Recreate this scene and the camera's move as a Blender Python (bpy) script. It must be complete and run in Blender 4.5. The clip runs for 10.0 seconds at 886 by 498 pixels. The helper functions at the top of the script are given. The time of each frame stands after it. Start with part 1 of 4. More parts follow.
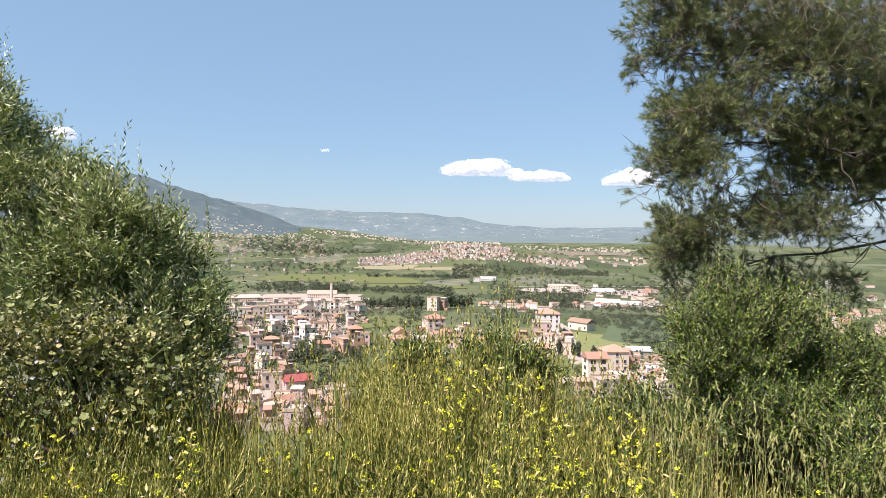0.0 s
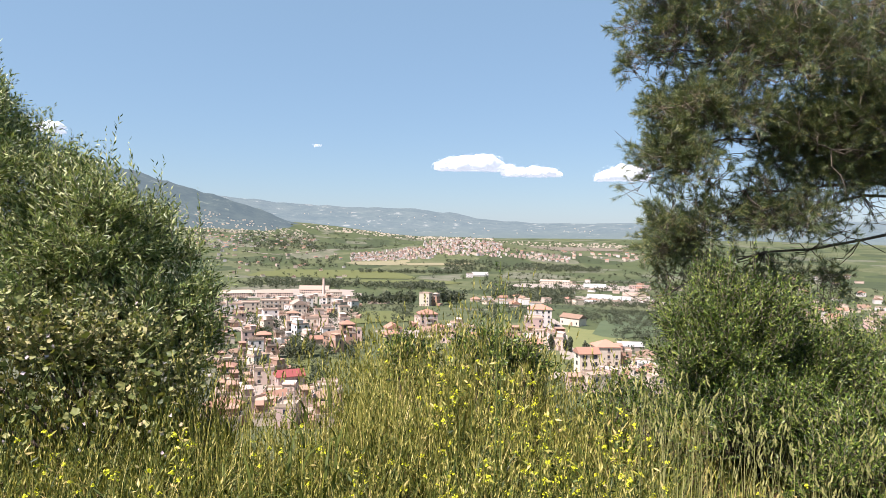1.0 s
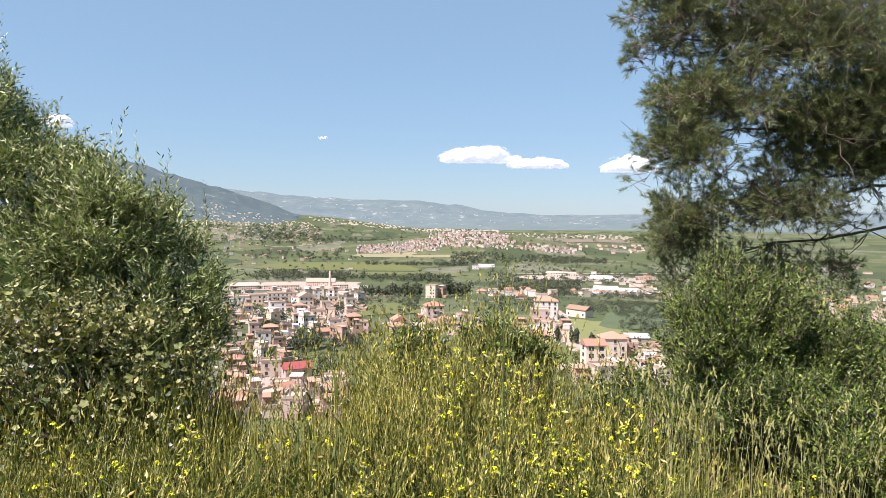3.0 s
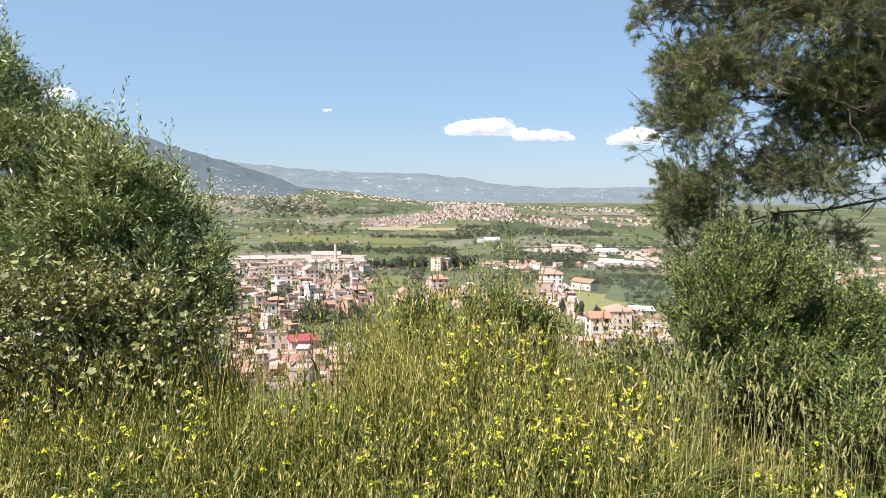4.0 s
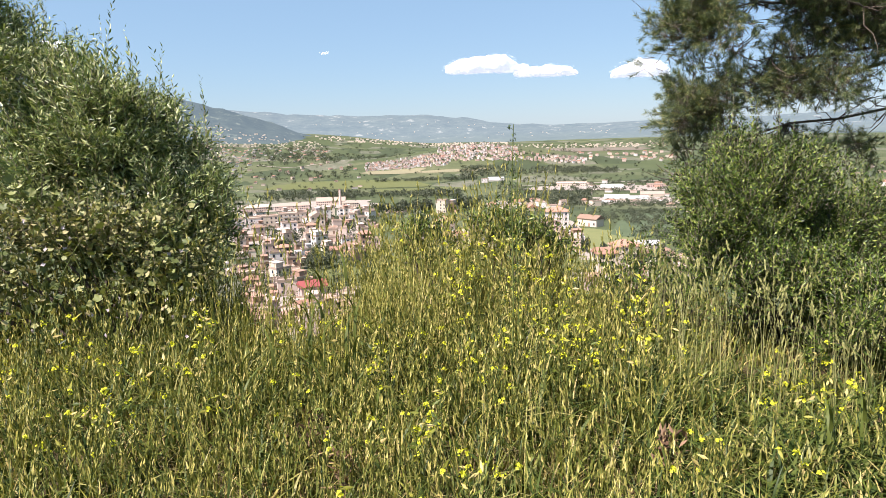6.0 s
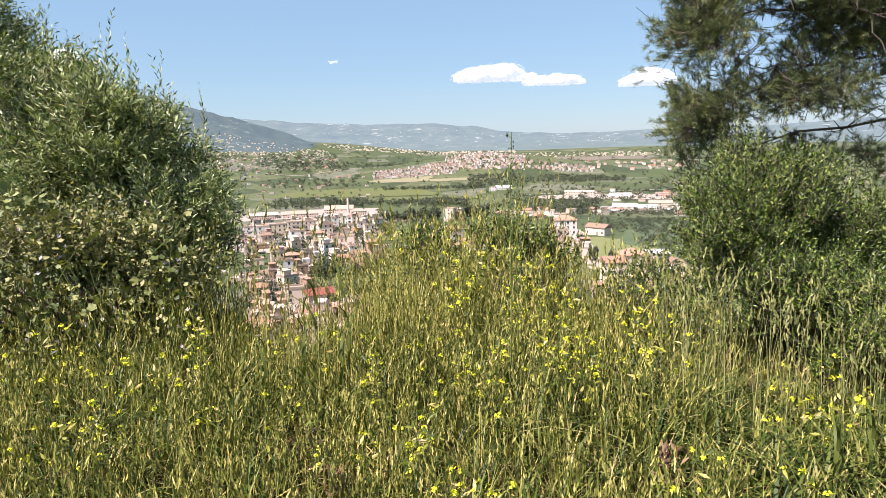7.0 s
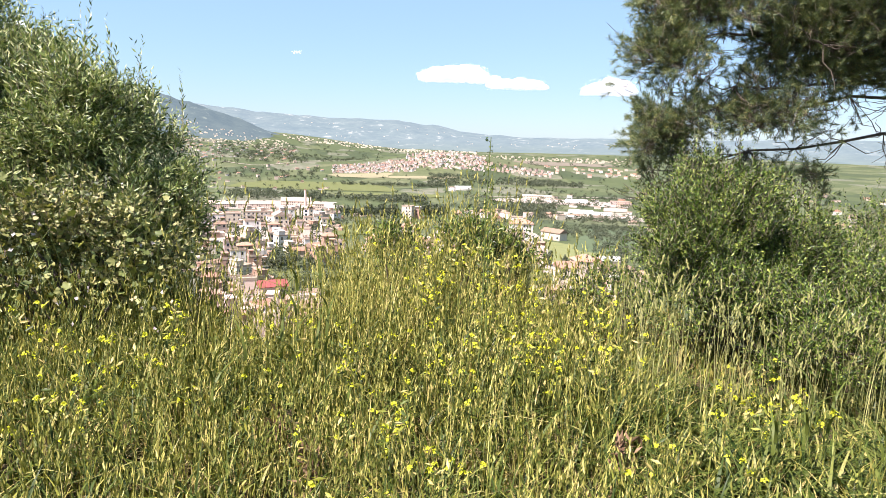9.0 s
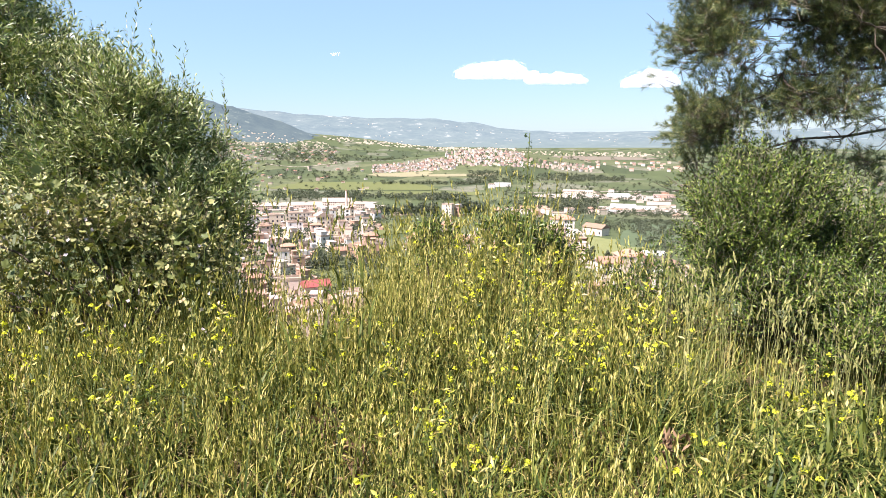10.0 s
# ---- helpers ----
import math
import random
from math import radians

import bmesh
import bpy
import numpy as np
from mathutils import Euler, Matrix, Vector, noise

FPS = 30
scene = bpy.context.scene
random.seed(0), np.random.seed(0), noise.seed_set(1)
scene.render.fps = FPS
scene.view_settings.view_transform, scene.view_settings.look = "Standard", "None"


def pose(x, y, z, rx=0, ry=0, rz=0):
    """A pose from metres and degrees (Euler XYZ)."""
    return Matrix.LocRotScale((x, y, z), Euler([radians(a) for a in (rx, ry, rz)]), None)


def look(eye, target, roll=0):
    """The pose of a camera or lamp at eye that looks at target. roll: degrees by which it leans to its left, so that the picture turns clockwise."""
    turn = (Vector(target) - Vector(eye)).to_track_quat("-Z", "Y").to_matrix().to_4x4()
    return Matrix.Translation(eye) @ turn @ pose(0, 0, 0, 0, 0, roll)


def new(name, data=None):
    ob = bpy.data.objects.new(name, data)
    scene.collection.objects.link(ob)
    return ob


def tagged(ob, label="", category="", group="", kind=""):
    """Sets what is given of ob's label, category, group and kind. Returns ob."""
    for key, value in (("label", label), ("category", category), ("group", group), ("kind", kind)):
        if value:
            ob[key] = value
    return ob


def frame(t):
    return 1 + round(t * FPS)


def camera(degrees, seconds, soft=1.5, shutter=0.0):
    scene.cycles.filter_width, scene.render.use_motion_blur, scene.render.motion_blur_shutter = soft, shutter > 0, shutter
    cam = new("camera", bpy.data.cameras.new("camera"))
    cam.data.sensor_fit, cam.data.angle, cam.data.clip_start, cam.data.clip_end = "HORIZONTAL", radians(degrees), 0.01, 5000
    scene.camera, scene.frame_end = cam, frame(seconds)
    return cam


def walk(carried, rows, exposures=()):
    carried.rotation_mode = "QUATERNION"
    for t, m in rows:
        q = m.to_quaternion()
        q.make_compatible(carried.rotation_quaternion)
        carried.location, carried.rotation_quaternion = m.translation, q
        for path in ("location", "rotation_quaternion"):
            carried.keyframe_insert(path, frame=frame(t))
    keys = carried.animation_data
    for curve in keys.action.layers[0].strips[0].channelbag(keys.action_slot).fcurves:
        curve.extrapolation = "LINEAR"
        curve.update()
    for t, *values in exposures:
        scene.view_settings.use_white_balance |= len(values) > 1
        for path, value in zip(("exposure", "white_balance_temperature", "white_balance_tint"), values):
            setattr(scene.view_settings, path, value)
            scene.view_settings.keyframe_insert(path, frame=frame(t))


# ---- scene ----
cam = camera(66.8, 10.0, 0.5)
PATH = [
    (0, (0.051, -0.188, 1.754), (0.021, 1.812, 1.705), 0.8),
    (0.5, (0.051, -0.2, 1.754), (0.039, 1.799, 1.704), 0.8),
    (1, (0.051, -0.195, 1.754), (0.044, 1.804, 1.692), 0.9),
    (1.5, (0.051, -0.196, 1.754), (0.044, 1.803, 1.686), 0.9),
    (2, (0.051, -0.2, 1.753), (0.028, 1.799, 1.682), 0.7),
    (2.5, (0.053, -0.191, 1.753), (0.028, 1.807, 1.673), 0.7),
    (3.8, (0.05, -0.183, 1.737), (0.022, 1.812, 1.603), 0.5),
    (4, (0.058, -0.178, 1.722), (0.019, 1.814, 1.556), 0.6),
    (4.5, (0.055, -0.166, 1.666), (-0.005, 1.82, 1.442), 0.8),
    (5, (0.058, -0.151, 1.605), (0.014, 1.814, 1.236), 0.3),
    (5.5, (0.064, -0.142, 1.561), (0.032, 1.821, 1.18), -1.0),
    (5.7, (0.06, -0.152, 1.555), (0.0, 1.815, 1.198), -1.6),
    (6.8, (0.118, -0.057, 1.549), (0.075, 1.917, 1.228), -1.5),
    (7, (0.121, -0.065, 1.547), (0.042, 1.909, 1.235), -1.5),
    (7.5, (0.123, -0.071, 1.545), (0.012, 1.902, 1.243), -1.2),
    (8, (0.124, -0.072, 1.543), (0.021, 1.895, 1.196), 0.1),
    (8.5, (0.109, -0.063, 1.549), (0.195, 1.904, 1.198), 3.3),
    (9, (0.018, -0.235, 1.56), (0.069, 1.739, 1.244), 1.8),
    (9.5, (0.011, -0.248, 1.564), (0.024, 1.733, 1.285), 0.9),
    (10, (0.02, -0.233, 1.56), (-0.05, 1.74, 1.235), 0.2),
]
walk(cam, [(t, look(eye, goal, roll)) for t, eye, goal, roll in PATH],
     [(0, 1.19, 6150, 22), (2.6, 1.20, 6150, 22), (5, 1.29, 6150, 22), (8.05, 1.30, 6150, 22), (8.5, 1.62, 6150, 22), (10, 1.62, 6150, 22)])

# ---- light ----
SUN = Vector((-0.45, -0.34, 0.82)).normalized()
world = bpy.data.worlds.new("sky")
scene.world = world
world.use_nodes = True
wn, wl = world.node_tree.nodes, world.node_tree.links
sky = wn.new("ShaderNodeTexSky")
sky.sky_type = "NISHITA"
sky.sun_disc = False
sky.sun_elevation = math.asin(SUN.z)
sky.sun_rotation = math.atan2(SUN.x, SUN.y)
sky.altitude = 300
sky.air_density = 1.1
sky.dust_density = 0.3
sky.ozone_density = 4.0
wn["Background"].inputs[1].default_value = 0.05
# a little even spring haze over the clear sky
haze = wn.new("ShaderNodeMix")
haze.data_type = "RGBA"
haze.inputs[0].default_value = 0.50
haze.inputs[7].default_value = (3.70, 5.93, 7.02, 1)
wl.new(sky.outputs[0], haze.inputs[6])
wl.new(haze.outputs[2], wn["Background"].inputs[0])
sun_data = bpy.data.lights.new("sun", "SUN")
sun_data.energy = 5.0
sun_data.angle = radians(0.5)
sun_data.color = (1.0, 0.94, 0.84)
sun = new("sun", sun_data)
sun.matrix_world = look(SUN * 50, (0, 0, 0))

# ---- materials ----
rng = np.random.default_rng(7)


def material(name, rough=0.8, metal=0.0, spec=0.3):
    m = bpy.data.materials.new(name)
    m.use_nodes = True
    b = m.node_tree.nodes["Principled BSDF"]
    b.inputs["Roughness"].default_value = rough
    b.inputs["Metallic"].default_value = metal
    b.inputs["Specular IOR Level"].default_value = spec
    return m, m.node_tree.nodes, m.node_tree.links, b


def ramp(n, stops, kind="LINEAR"):
    r = n.new("ShaderNodeValToRGB")
    r.color_ramp.interpolation = kind
    e = r.color_ramp.elements
    while len(e) < len(stops):
        e.new(0.5)
    for el, (p, c) in zip(e, stops):
        el.position, el.color = p, (*c, 1)
    return r


def mixed(n, l, fac, a, b, mode="MIX"):
    x = n.new("ShaderNodeMix")
    x.data_type, x.blend_type = "RGBA", mode
    for s, v in ((x.inputs[0], fac), (x.inputs[6], a), (x.inputs[7], b)):
        if isinstance(v, (int, float)):
            s.default_value = v
        elif isinstance(v, tuple):
            s.default_value = (*v, 1)
        else:
            l.new(v, s)
    return x.outputs[2]


def noise_tex(n, l, scale, detail=4, coords=None, rough=0.55):
    t = n.new("ShaderNodeTexNoise")
    t.inputs["Scale"].default_value = scale
    t.inputs["Detail"].default_value = detail
    t.inputs["Roughness"].default_value = rough
    if coords is None:
        coords = n.new("ShaderNodeTexCoord").outputs["Object"]
    l.new(coords, t.inputs["Vector"])
    return t.outputs["Fac"]


def leaf_material(name, stops, rough=0.5, through_light=0.2, spec=0.4, single=False):
    """Foliage: one colour for each leaf out of a ramp, with thin-leaf translucency."""
    m, n, l, b = material(name, rough, 0, spec)
    g = n.new("ShaderNodeNewGeometry")
    r = ramp(n, stops)
    if single:
        l.new(n.new("ShaderNodeObjectInfo").outputs["Random"], r.inputs[0])
    else:
        l.new(g.outputs["Random Per Island"], r.inputs[0])
    big = noise_tex(n, l, 2.2, 2)
    col = mixed(n, l, 0.35, r.outputs[0], mixed(n, l, big, (0.55, 0.55, 0.5), (1.35, 1.3, 1.2)), "MULTIPLY")
    l.new(col, b.inputs["Base Color"])
    t = n.new("ShaderNodeBsdfTranslucent")
    l.new(mixed(n, l, 1.0, col, (1.0, 1.05, 0.45), "MULTIPLY"), t.inputs[0])
    s = n.new("ShaderNodeMixShader")
    s.inputs[0].default_value = through_light
    l.new(b.outputs[0], s.inputs[1])
    l.new(t.outputs[0], s.inputs[2])
    l.new(s.outputs[0], n["Material Output"].inputs[0])
    return m


def plain(name, a, b_, scale=3.0, rough=0.85, bump=0.2, island=False, spec=0.25, per_object=0.0):
    """Two-tone weathered surface with fine relief."""
    m, n, l, b = material(name, rough, 0, spec)
    f = noise_tex(n, l, scale, 6)
    fine = noise_tex(n, l, scale * 9, 3)
    col = mixed(n, l, f, a, b_)
    col = mixed(n, l, 0.3, col, mixed(n, l, fine, (0.5, 0.5, 0.5), (1.4, 1.4, 1.4)), "MULTIPLY")
    if per_object:
        o = n.new("ShaderNodeObjectInfo")
        h = n.new("ShaderNodeHueSaturation")
        mp = n.new("ShaderNodeMapRange")
        mp.inputs[3].default_value, mp.inputs[4].default_value = 1 - per_object, 1 + per_object
        l.new(o.outputs["Random"], mp.inputs[0])
        l.new(mp.outputs[0], h.inputs["Value"])
        l.new(col, h.inputs["Color"])
        col = h.outputs[0]
    l.new(col, b.inputs["Base Color"])
    if bump:
        bp = n.new("ShaderNodeBump")
        bp.inputs["Strength"].default_value = bump
        bp.inputs["Distance"].default_value = 0.02
        l.new(fine, bp.inputs["Height"])
        l.new(bp.outputs[0], b.inputs["Normal"])
    return m


LEAF_OLIVE = leaf_material("olive_leaf", [(0, (0.032, 0.055, 0.012)), (0.4, (0.12, 0.17, 0.038)), (0.75, (0.30, 0.345, 0.11)), (1, (0.58, 0.57, 0.30))], 0.42, 0.13, 0.45)
LEAF_DARK = leaf_material("evergreen_leaf", [(0, (0.011, 0.024, 0.004)), (0.5, (0.055, 0.096, 0.012)), (0.85, (0.16, 0.215, 0.032)), (1, (0.30, 0.34, 0.075))], 0.38, 0.08, 0.36)
LEAF_MALLOW = leaf_material("mallow_leaf", [(0, (0.039, 0.0562, 0.0135)), (0.5, (0.187, 0.203, 0.0638)), (1, (0.452, 0.398, 0.18))], 0.6)
MALLOW_LEAF = leaf_material("mallow_broad_leaf", [(0, (0.0468, 0.0675, 0.015)), (0.5, (0.172, 0.195, 0.0525)), (0.9, (0.328, 0.315, 0.112)), (1, (0.406, 0.315, 0.165))], 0.55, 0.2, 0.4, True)
# valley trees: leaf colour greyed and lifted to stand in for haze
LEAF_HAZED = leaf_material("hazed_foliage", [(0, (0.060, 0.072, 0.052)), (0.6, (0.098, 0.112, 0.076)), (1, (0.150, 0.160, 0.105))], 0.8, 0.25, 0.1)
NEEDLE = leaf_material("pine_needle", [(0, (0.037, 0.061, 0.0298)), (0.5, (0.0971, 0.13, 0.0493)), (0.88, (0.213, 0.24, 0.0766)), (1, (0.425, 0.343, 0.111))], 0.45, 0.15, 0.5)
BLADE = leaf_material("grass_blade", [(0, (0.026, 0.043, 0.008)), (0.4, (0.108, 0.135, 0.018)), (0.75, (0.255, 0.248, 0.038)), (1, (0.50, 0.38, 0.15))], 0.5, 0.12, 0.28)
LUSH = leaf_material("lush_grass_leaf", [(0, (0.0192, 0.0368, 0.0056)), (0.5, (0.064, 0.0864, 0.0136)), (0.85, (0.144, 0.152, 0.0336)), (1, (0.304, 0.272, 0.096))], 0.5, 0.14, 0.2)
SPIKE = leaf_material("grass_spike", [(0, (0.080, 0.100, 0.020)), (0.45, (0.235, 0.235, 0.048)), (0.85, (0.46, 0.40, 0.115)), (1, (0.68, 0.58, 0.22))], 0.6, 0.16, 0.25)
HUSK = leaf_material("oat_husk", [(0, (0.26, 0.273, 0.0888)), (1, (0.469, 0.433, 0.19))], 0.6, 0.35, 0.3)
STRAW = leaf_material("dry_grass", [(0, (0.178, 0.126, 0.0518)), (0.6, (0.296, 0.222, 0.0962)), (1, (0.407, 0.326, 0.178))], 0.7, 0.25, 0.2)
PETAL = leaf_material("yellow_petal", [(0, (0.60, 0.58, 0.02)), (1, (0.80, 0.80, 0.06))], 0.6, 0.3, 0.2)
PALE_PETAL = leaf_material("pale_petal", [(0, (0.42, 0.34, 0.38)), (1, (0.68, 0.60, 0.62))], 0.7, 0.3, 0.2)
STEM = plain("green_stem", (0.072, 0.108, 0.0216), (0.144, 0.158, 0.0432), 14, 0.6, 0)
BARK = plain("grey_brown_bark", (0.0504, 0.036, 0.0252), (0.144, 0.115, 0.0864), 9, 0.95, 0.7)
TWIG = plain("twig_bark", (0.072, 0.054, 0.036), (0.187, 0.151, 0.108), 20, 0.9, 0)


# ---- terrain ----
PROFILE_R = np.array([0, 7, 9, 13, 20, 40, 80, 120, 170, 225, 300, 400, 500, 600, 750, 900, 1300, 1800, 2500, 3200, 4000, 4950], float)
PROFILE_Z = np.array([0, 0, -0.9, -3.4, -8, -19, -31, -39, -47, -53, -55, -54, -60, -67, -80, -90, -95, -90, -72, -46, -32, -22], float)


def wave(x, y, s, seed=0.0):
    x, y = x / s + seed, y / s - seed
    return (np.sin(x * 1.3 + 1.7 * np.sin(y * 0.7)) + np.sin(y * 1.1 + 1.3 * np.sin(x * 0.9 + 2)) + 0.5 * np.sin(2.3 * x + 1.9 * y)) / 2.5


def ground_z(x, y):
    """Height of the land over (x, y)."""
    x, y = np.asarray(x, float), np.asarray(y, float)
    r = np.hypot(x, y)
    crest = 0.9 * np.clip((np.abs(x - 0.25) - 0.9) / 1.5, 0, 1)
    rr = r + np.where(r < 60, np.clip(r - 3, 0, 4) / 4 * crest * 1.2, 0)
    side = x / np.maximum(y, 0.5)
    dip = 3.4 * np.exp(-((side + 0.235) / 0.10) ** 2) + 2.2 * np.exp(-((side - 0.215) / 0.05) ** 2)
    rr = rr + np.where((r < 60) & (y > 0), np.clip((r - 3.7) / 1.5, 0, 1) * dip, 0)
    z = np.interp(rr, PROFILE_R, PROFILE_Z)
    far = np.clip((r - 250) / 500, 0, 1)
    z = z + 4.0 * far * wave(x, y, 170) + 7 * np.clip((r - 1000) / 1500, 0, 1) * wave(x, y, 420, 3)
    # the village hill with its long spur
    z = z + 36 * np.exp(-(((x - 75) / 230) ** 2 + ((y - 1960) / 170) ** 2))
    z = z + 20 * np.exp(-(((x - 40) / 420) ** 2 + ((y - 1950) / 220) ** 2))
    # the rise on the side of the mountain
    z = z + 64 * np.clip((-x - 150) / 750, 0, 1) * np.clip((r - 1500) / 1500, 0, 1)
    z = z + np.where(r < 30, 0.03 * wave(x, y, 0.6) + 0.05 * wave(x, y, 1.7, 2), 0)
    return z


def land(name, verts, faces, mat, smooth=True):
    me = bpy.data.meshes.new(name)
    me.from_pydata(verts, [], faces)
    me.materials.append(mat)
    if smooth:
        me.polygons.foreach_set("use_smooth", np.ones(len(me.polygons), bool))
    return new(name, me)


def grid_faces(nu, nv, closed=False):
    out = []
    for i in range(nu - 1):
        for j in range(nv - (0 if closed else 1)):
            k = (j + 1) % nv
            out.append((i * nv + j, i * nv + k, (i + 1) * nv + k, (i + 1) * nv + j))
    return out


def ground_material():
    m, n, l, b = material("land", 0.95, 0, 0.1)
    co = n.new("ShaderNodeTexCoord").outputs["Object"]
    warp = n.new("ShaderNodeTexNoise")
    warp.inputs["Scale"].default_value = 0.006
    l.new(co, warp.inputs["Vector"])
    add = n.new("ShaderNodeVectorMath")
    add.operation = "MULTIPLY_ADD"
    l.new(warp.outputs["Color"], add.inputs[0])
    add.inputs[1].default_value = (120, 120, 0)
    l.new(co, add.inputs[2])
    flat = n.new("ShaderNodeMapping")
    flat.inputs["Scale"].default_value = (0.011, 0.008, 0)
    l.new(add.outputs[0], flat.inputs["Vector"])
    v = n.new("ShaderNodeTexVoronoi")
    v.inputs["Scale"].default_value = 1.0
    l.new(flat.outputs[0], v.inputs["Vector"])
    r = ramp(n, [(0, (0.073, 0.0887, 0.04)), (0.25, (0.104, 0.114, 0.0567)), (0.42, (0.0506, 0.0636, 0.0334)), (0.58, (0.115, 0.121, 0.0633)), (0.75, (0.073, 0.0887, 0.0413)), (0.86, (0.151, 0.147, 0.107)), (1, (0.169, 0.165, 0.127))], "CONSTANT")
    sp = n.new("ShaderNodeSeparateColor")
    l.new(v.outputs["Color"], sp.inputs[0])
    l.new(sp.outputs[0], r.inputs[0])
    fields = mixed(n, l, 0.5, r.outputs[0], mixed(n, l, noise_tex(n, l, 0.02, 6, co, 0.7), (0.35, 0.4, 0.3), (1.6, 1.5, 1.5)), "MULTIPLY")
    fields = mixed(n, l, 0.35, fields, mixed(n, l, noise_tex(n, l, 0.3, 4, co), (0.4, 0.4, 0.4), (1.5, 1.5, 1.5)), "MULTIPLY")
    rough_land = ramp(n, [(0.42, (0, 0, 0)), (0.56, (1, 1, 1))])
    l.new(noise_tex(n, l, 0.035, 6, co, 0.7), rough_land.inputs[0])
    fields = mixed(n, l, rough_land.outputs[0], fields, mixed(n, l, 0.55, fields, (0.06, 0.075, 0.035)))
    soil = mixed(n, l, noise_tex(n, l, 5, 6, co), (0.0338, 0.0255, 0.0135), (0.12, 0.09, 0.045))
    soil = mixed(n, l, 0.5, soil, mixed(n, l, noise_tex(n, l, 90, 3, co), (0.3, 0.3, 0.3), (1.6, 1.6, 1.6)), "MULTIPLY")
    ln = n.new("ShaderNodeVectorMath")
    ln.operation = "LENGTH"
    l.new(co, ln.inputs[0])
    mp = n.new("ShaderNodeMapRange")
    mp.inputs[1].default_value, mp.inputs[2].default_value = 12, 40
    l.new(ln.outputs["Value"], mp.inputs[0])
    l.new(mixed(n, l, mp.outputs[0], soil, fields), b.inputs["Base Color"])
    return m


radii = np.concatenate([[0.02], np.linspace(0.4, 9, 44), np.geomspace(9.4, 4950, 190)])
ang = np.radians(np.concatenate([np.linspace(45, 135, 300, endpoint=False), np.linspace(135, 405, 120, endpoint=False)]))
nv = len(ang)
R, A = np.meshgrid(radii, ang, indexing="ij")
GX, GY = R * np.cos(A), R * np.sin(A)
GZ = ground_z(GX, GY)
ground = land("ground", np.stack([GX, GY, GZ], -1).reshape(-1, 3).tolist(), grid_faces(len(radii), nv, True), ground_material())
tagged(ground, "grassy hillside falling to a valley of green fields", "ground", kind="structure")


# ---- mountains ----
def far_material(name, low, high, haze_glow, patch, strength):
    """Distant slopes; a blue emission of the surface stands in for haze."""
    m, n, l, b = material(name, 1.0, 0, 0.0)
    co = n.new("ShaderNodeTexCoord").outputs["Object"]
    c = mixed(n, l, noise_tex(n, l, 0.006, 6, co, 0.65), low, high)
    spots = ramp(n, [(0.60, (0, 0, 0)), (0.66, (1, 1, 1))])
    l.new(noise_tex(n, l, 0.012, 5, co, 0.7), spots.inputs[0])
    c = mixed(n, l, spots.outputs[0], c, patch)
    c = mixed(n, l, 0.75, c, mixed(n, l, noise_tex(n, l, 0.03, 8, co, 0.75), (0.1, 0.12, 0.1), (1.9, 1.85, 1.8)), "MULTIPLY")
    # the lowest slopes are fields
    pos = n.new("ShaderNodeSeparateXYZ")
    l.new(co, pos.inputs[0])
    rise = n.new("ShaderNodeMapRange")
    rise.inputs[1].default_value, rise.inputs[2].default_value = -50, 5
    l.new(pos.outputs[2], rise.inputs[0])
    c = mixed(n, l, rise.outputs[0], mixed(n, l, noise_tex(n, l, 0.008, 5, co, 0.7), (0.03, 0.04, 0.02), (0.10, 0.11, 0.06)), c)
    l.new(c, b.inputs["Base Color"])
    b.inputs["Emission Color"].default_value = (*haze_glow, 1)
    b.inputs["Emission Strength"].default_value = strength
    return m


def ridge(name, label, az, tops, r0, r1, z0, mat, rough, seed):
    """A mountain range: crest heights (tops) over bearings (az, degrees to the right of ahead)."""
    a = np.linspace(az[0], az[-1], 260)
    h = np.interp(a, az, tops)
    k = np.ones(9) / 9
    h = np.convolve(np.pad(h, 4, "edge"), k, "valid")
    h = h + np.array([9 * noise.fractal((b * 0.55 + seed, 0, 0), 0.9, 2.1, 5) for b in a])
    nu = 46
    verts = []
    for i in range(nu):
        u = i / (nu - 1)
        rad = r0 + (r1 - r0) * u
        up = min(u / 0.62, 1.0) if u < 0.62 else 1 - (u - 0.62) / 0.38
        up = up ** 0.85
        for j, b in enumerate(a):
            x, y = rad * math.sin(radians(b)), rad * math.cos(radians(b))
            bump = noise.fractal((x / 520 + seed, y / 520, 0), 0.9, 2.1, 6)
            gully = noise.fractal((x / 170 + seed, y / 170, 3), 0.8, 2.1, 4)
            z = z0 + (h[j] - z0) * up + rough * (bump * 1.0 + gully * 0.45) * math.sin(math.pi * min(u / 0.62, 1.6) / 1.6) * (0.25 + 0.75 * (1 - up)) - (30 if i == 0 else 0)
            verts.append((x, y, z))
    ob = land(name, verts, grid_faces(nu, len(a)), mat)
    return tagged(ob, label, "mountain", kind="structure")


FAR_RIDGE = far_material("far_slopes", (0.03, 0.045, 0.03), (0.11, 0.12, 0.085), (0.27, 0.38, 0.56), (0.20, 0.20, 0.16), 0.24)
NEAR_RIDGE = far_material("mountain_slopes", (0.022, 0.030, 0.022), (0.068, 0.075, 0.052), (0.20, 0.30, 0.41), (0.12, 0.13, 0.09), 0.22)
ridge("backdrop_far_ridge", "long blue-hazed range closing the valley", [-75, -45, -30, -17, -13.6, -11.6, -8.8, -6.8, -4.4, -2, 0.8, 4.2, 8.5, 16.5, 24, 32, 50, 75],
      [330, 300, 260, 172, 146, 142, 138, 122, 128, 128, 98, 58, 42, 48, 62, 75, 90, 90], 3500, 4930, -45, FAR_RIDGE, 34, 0)
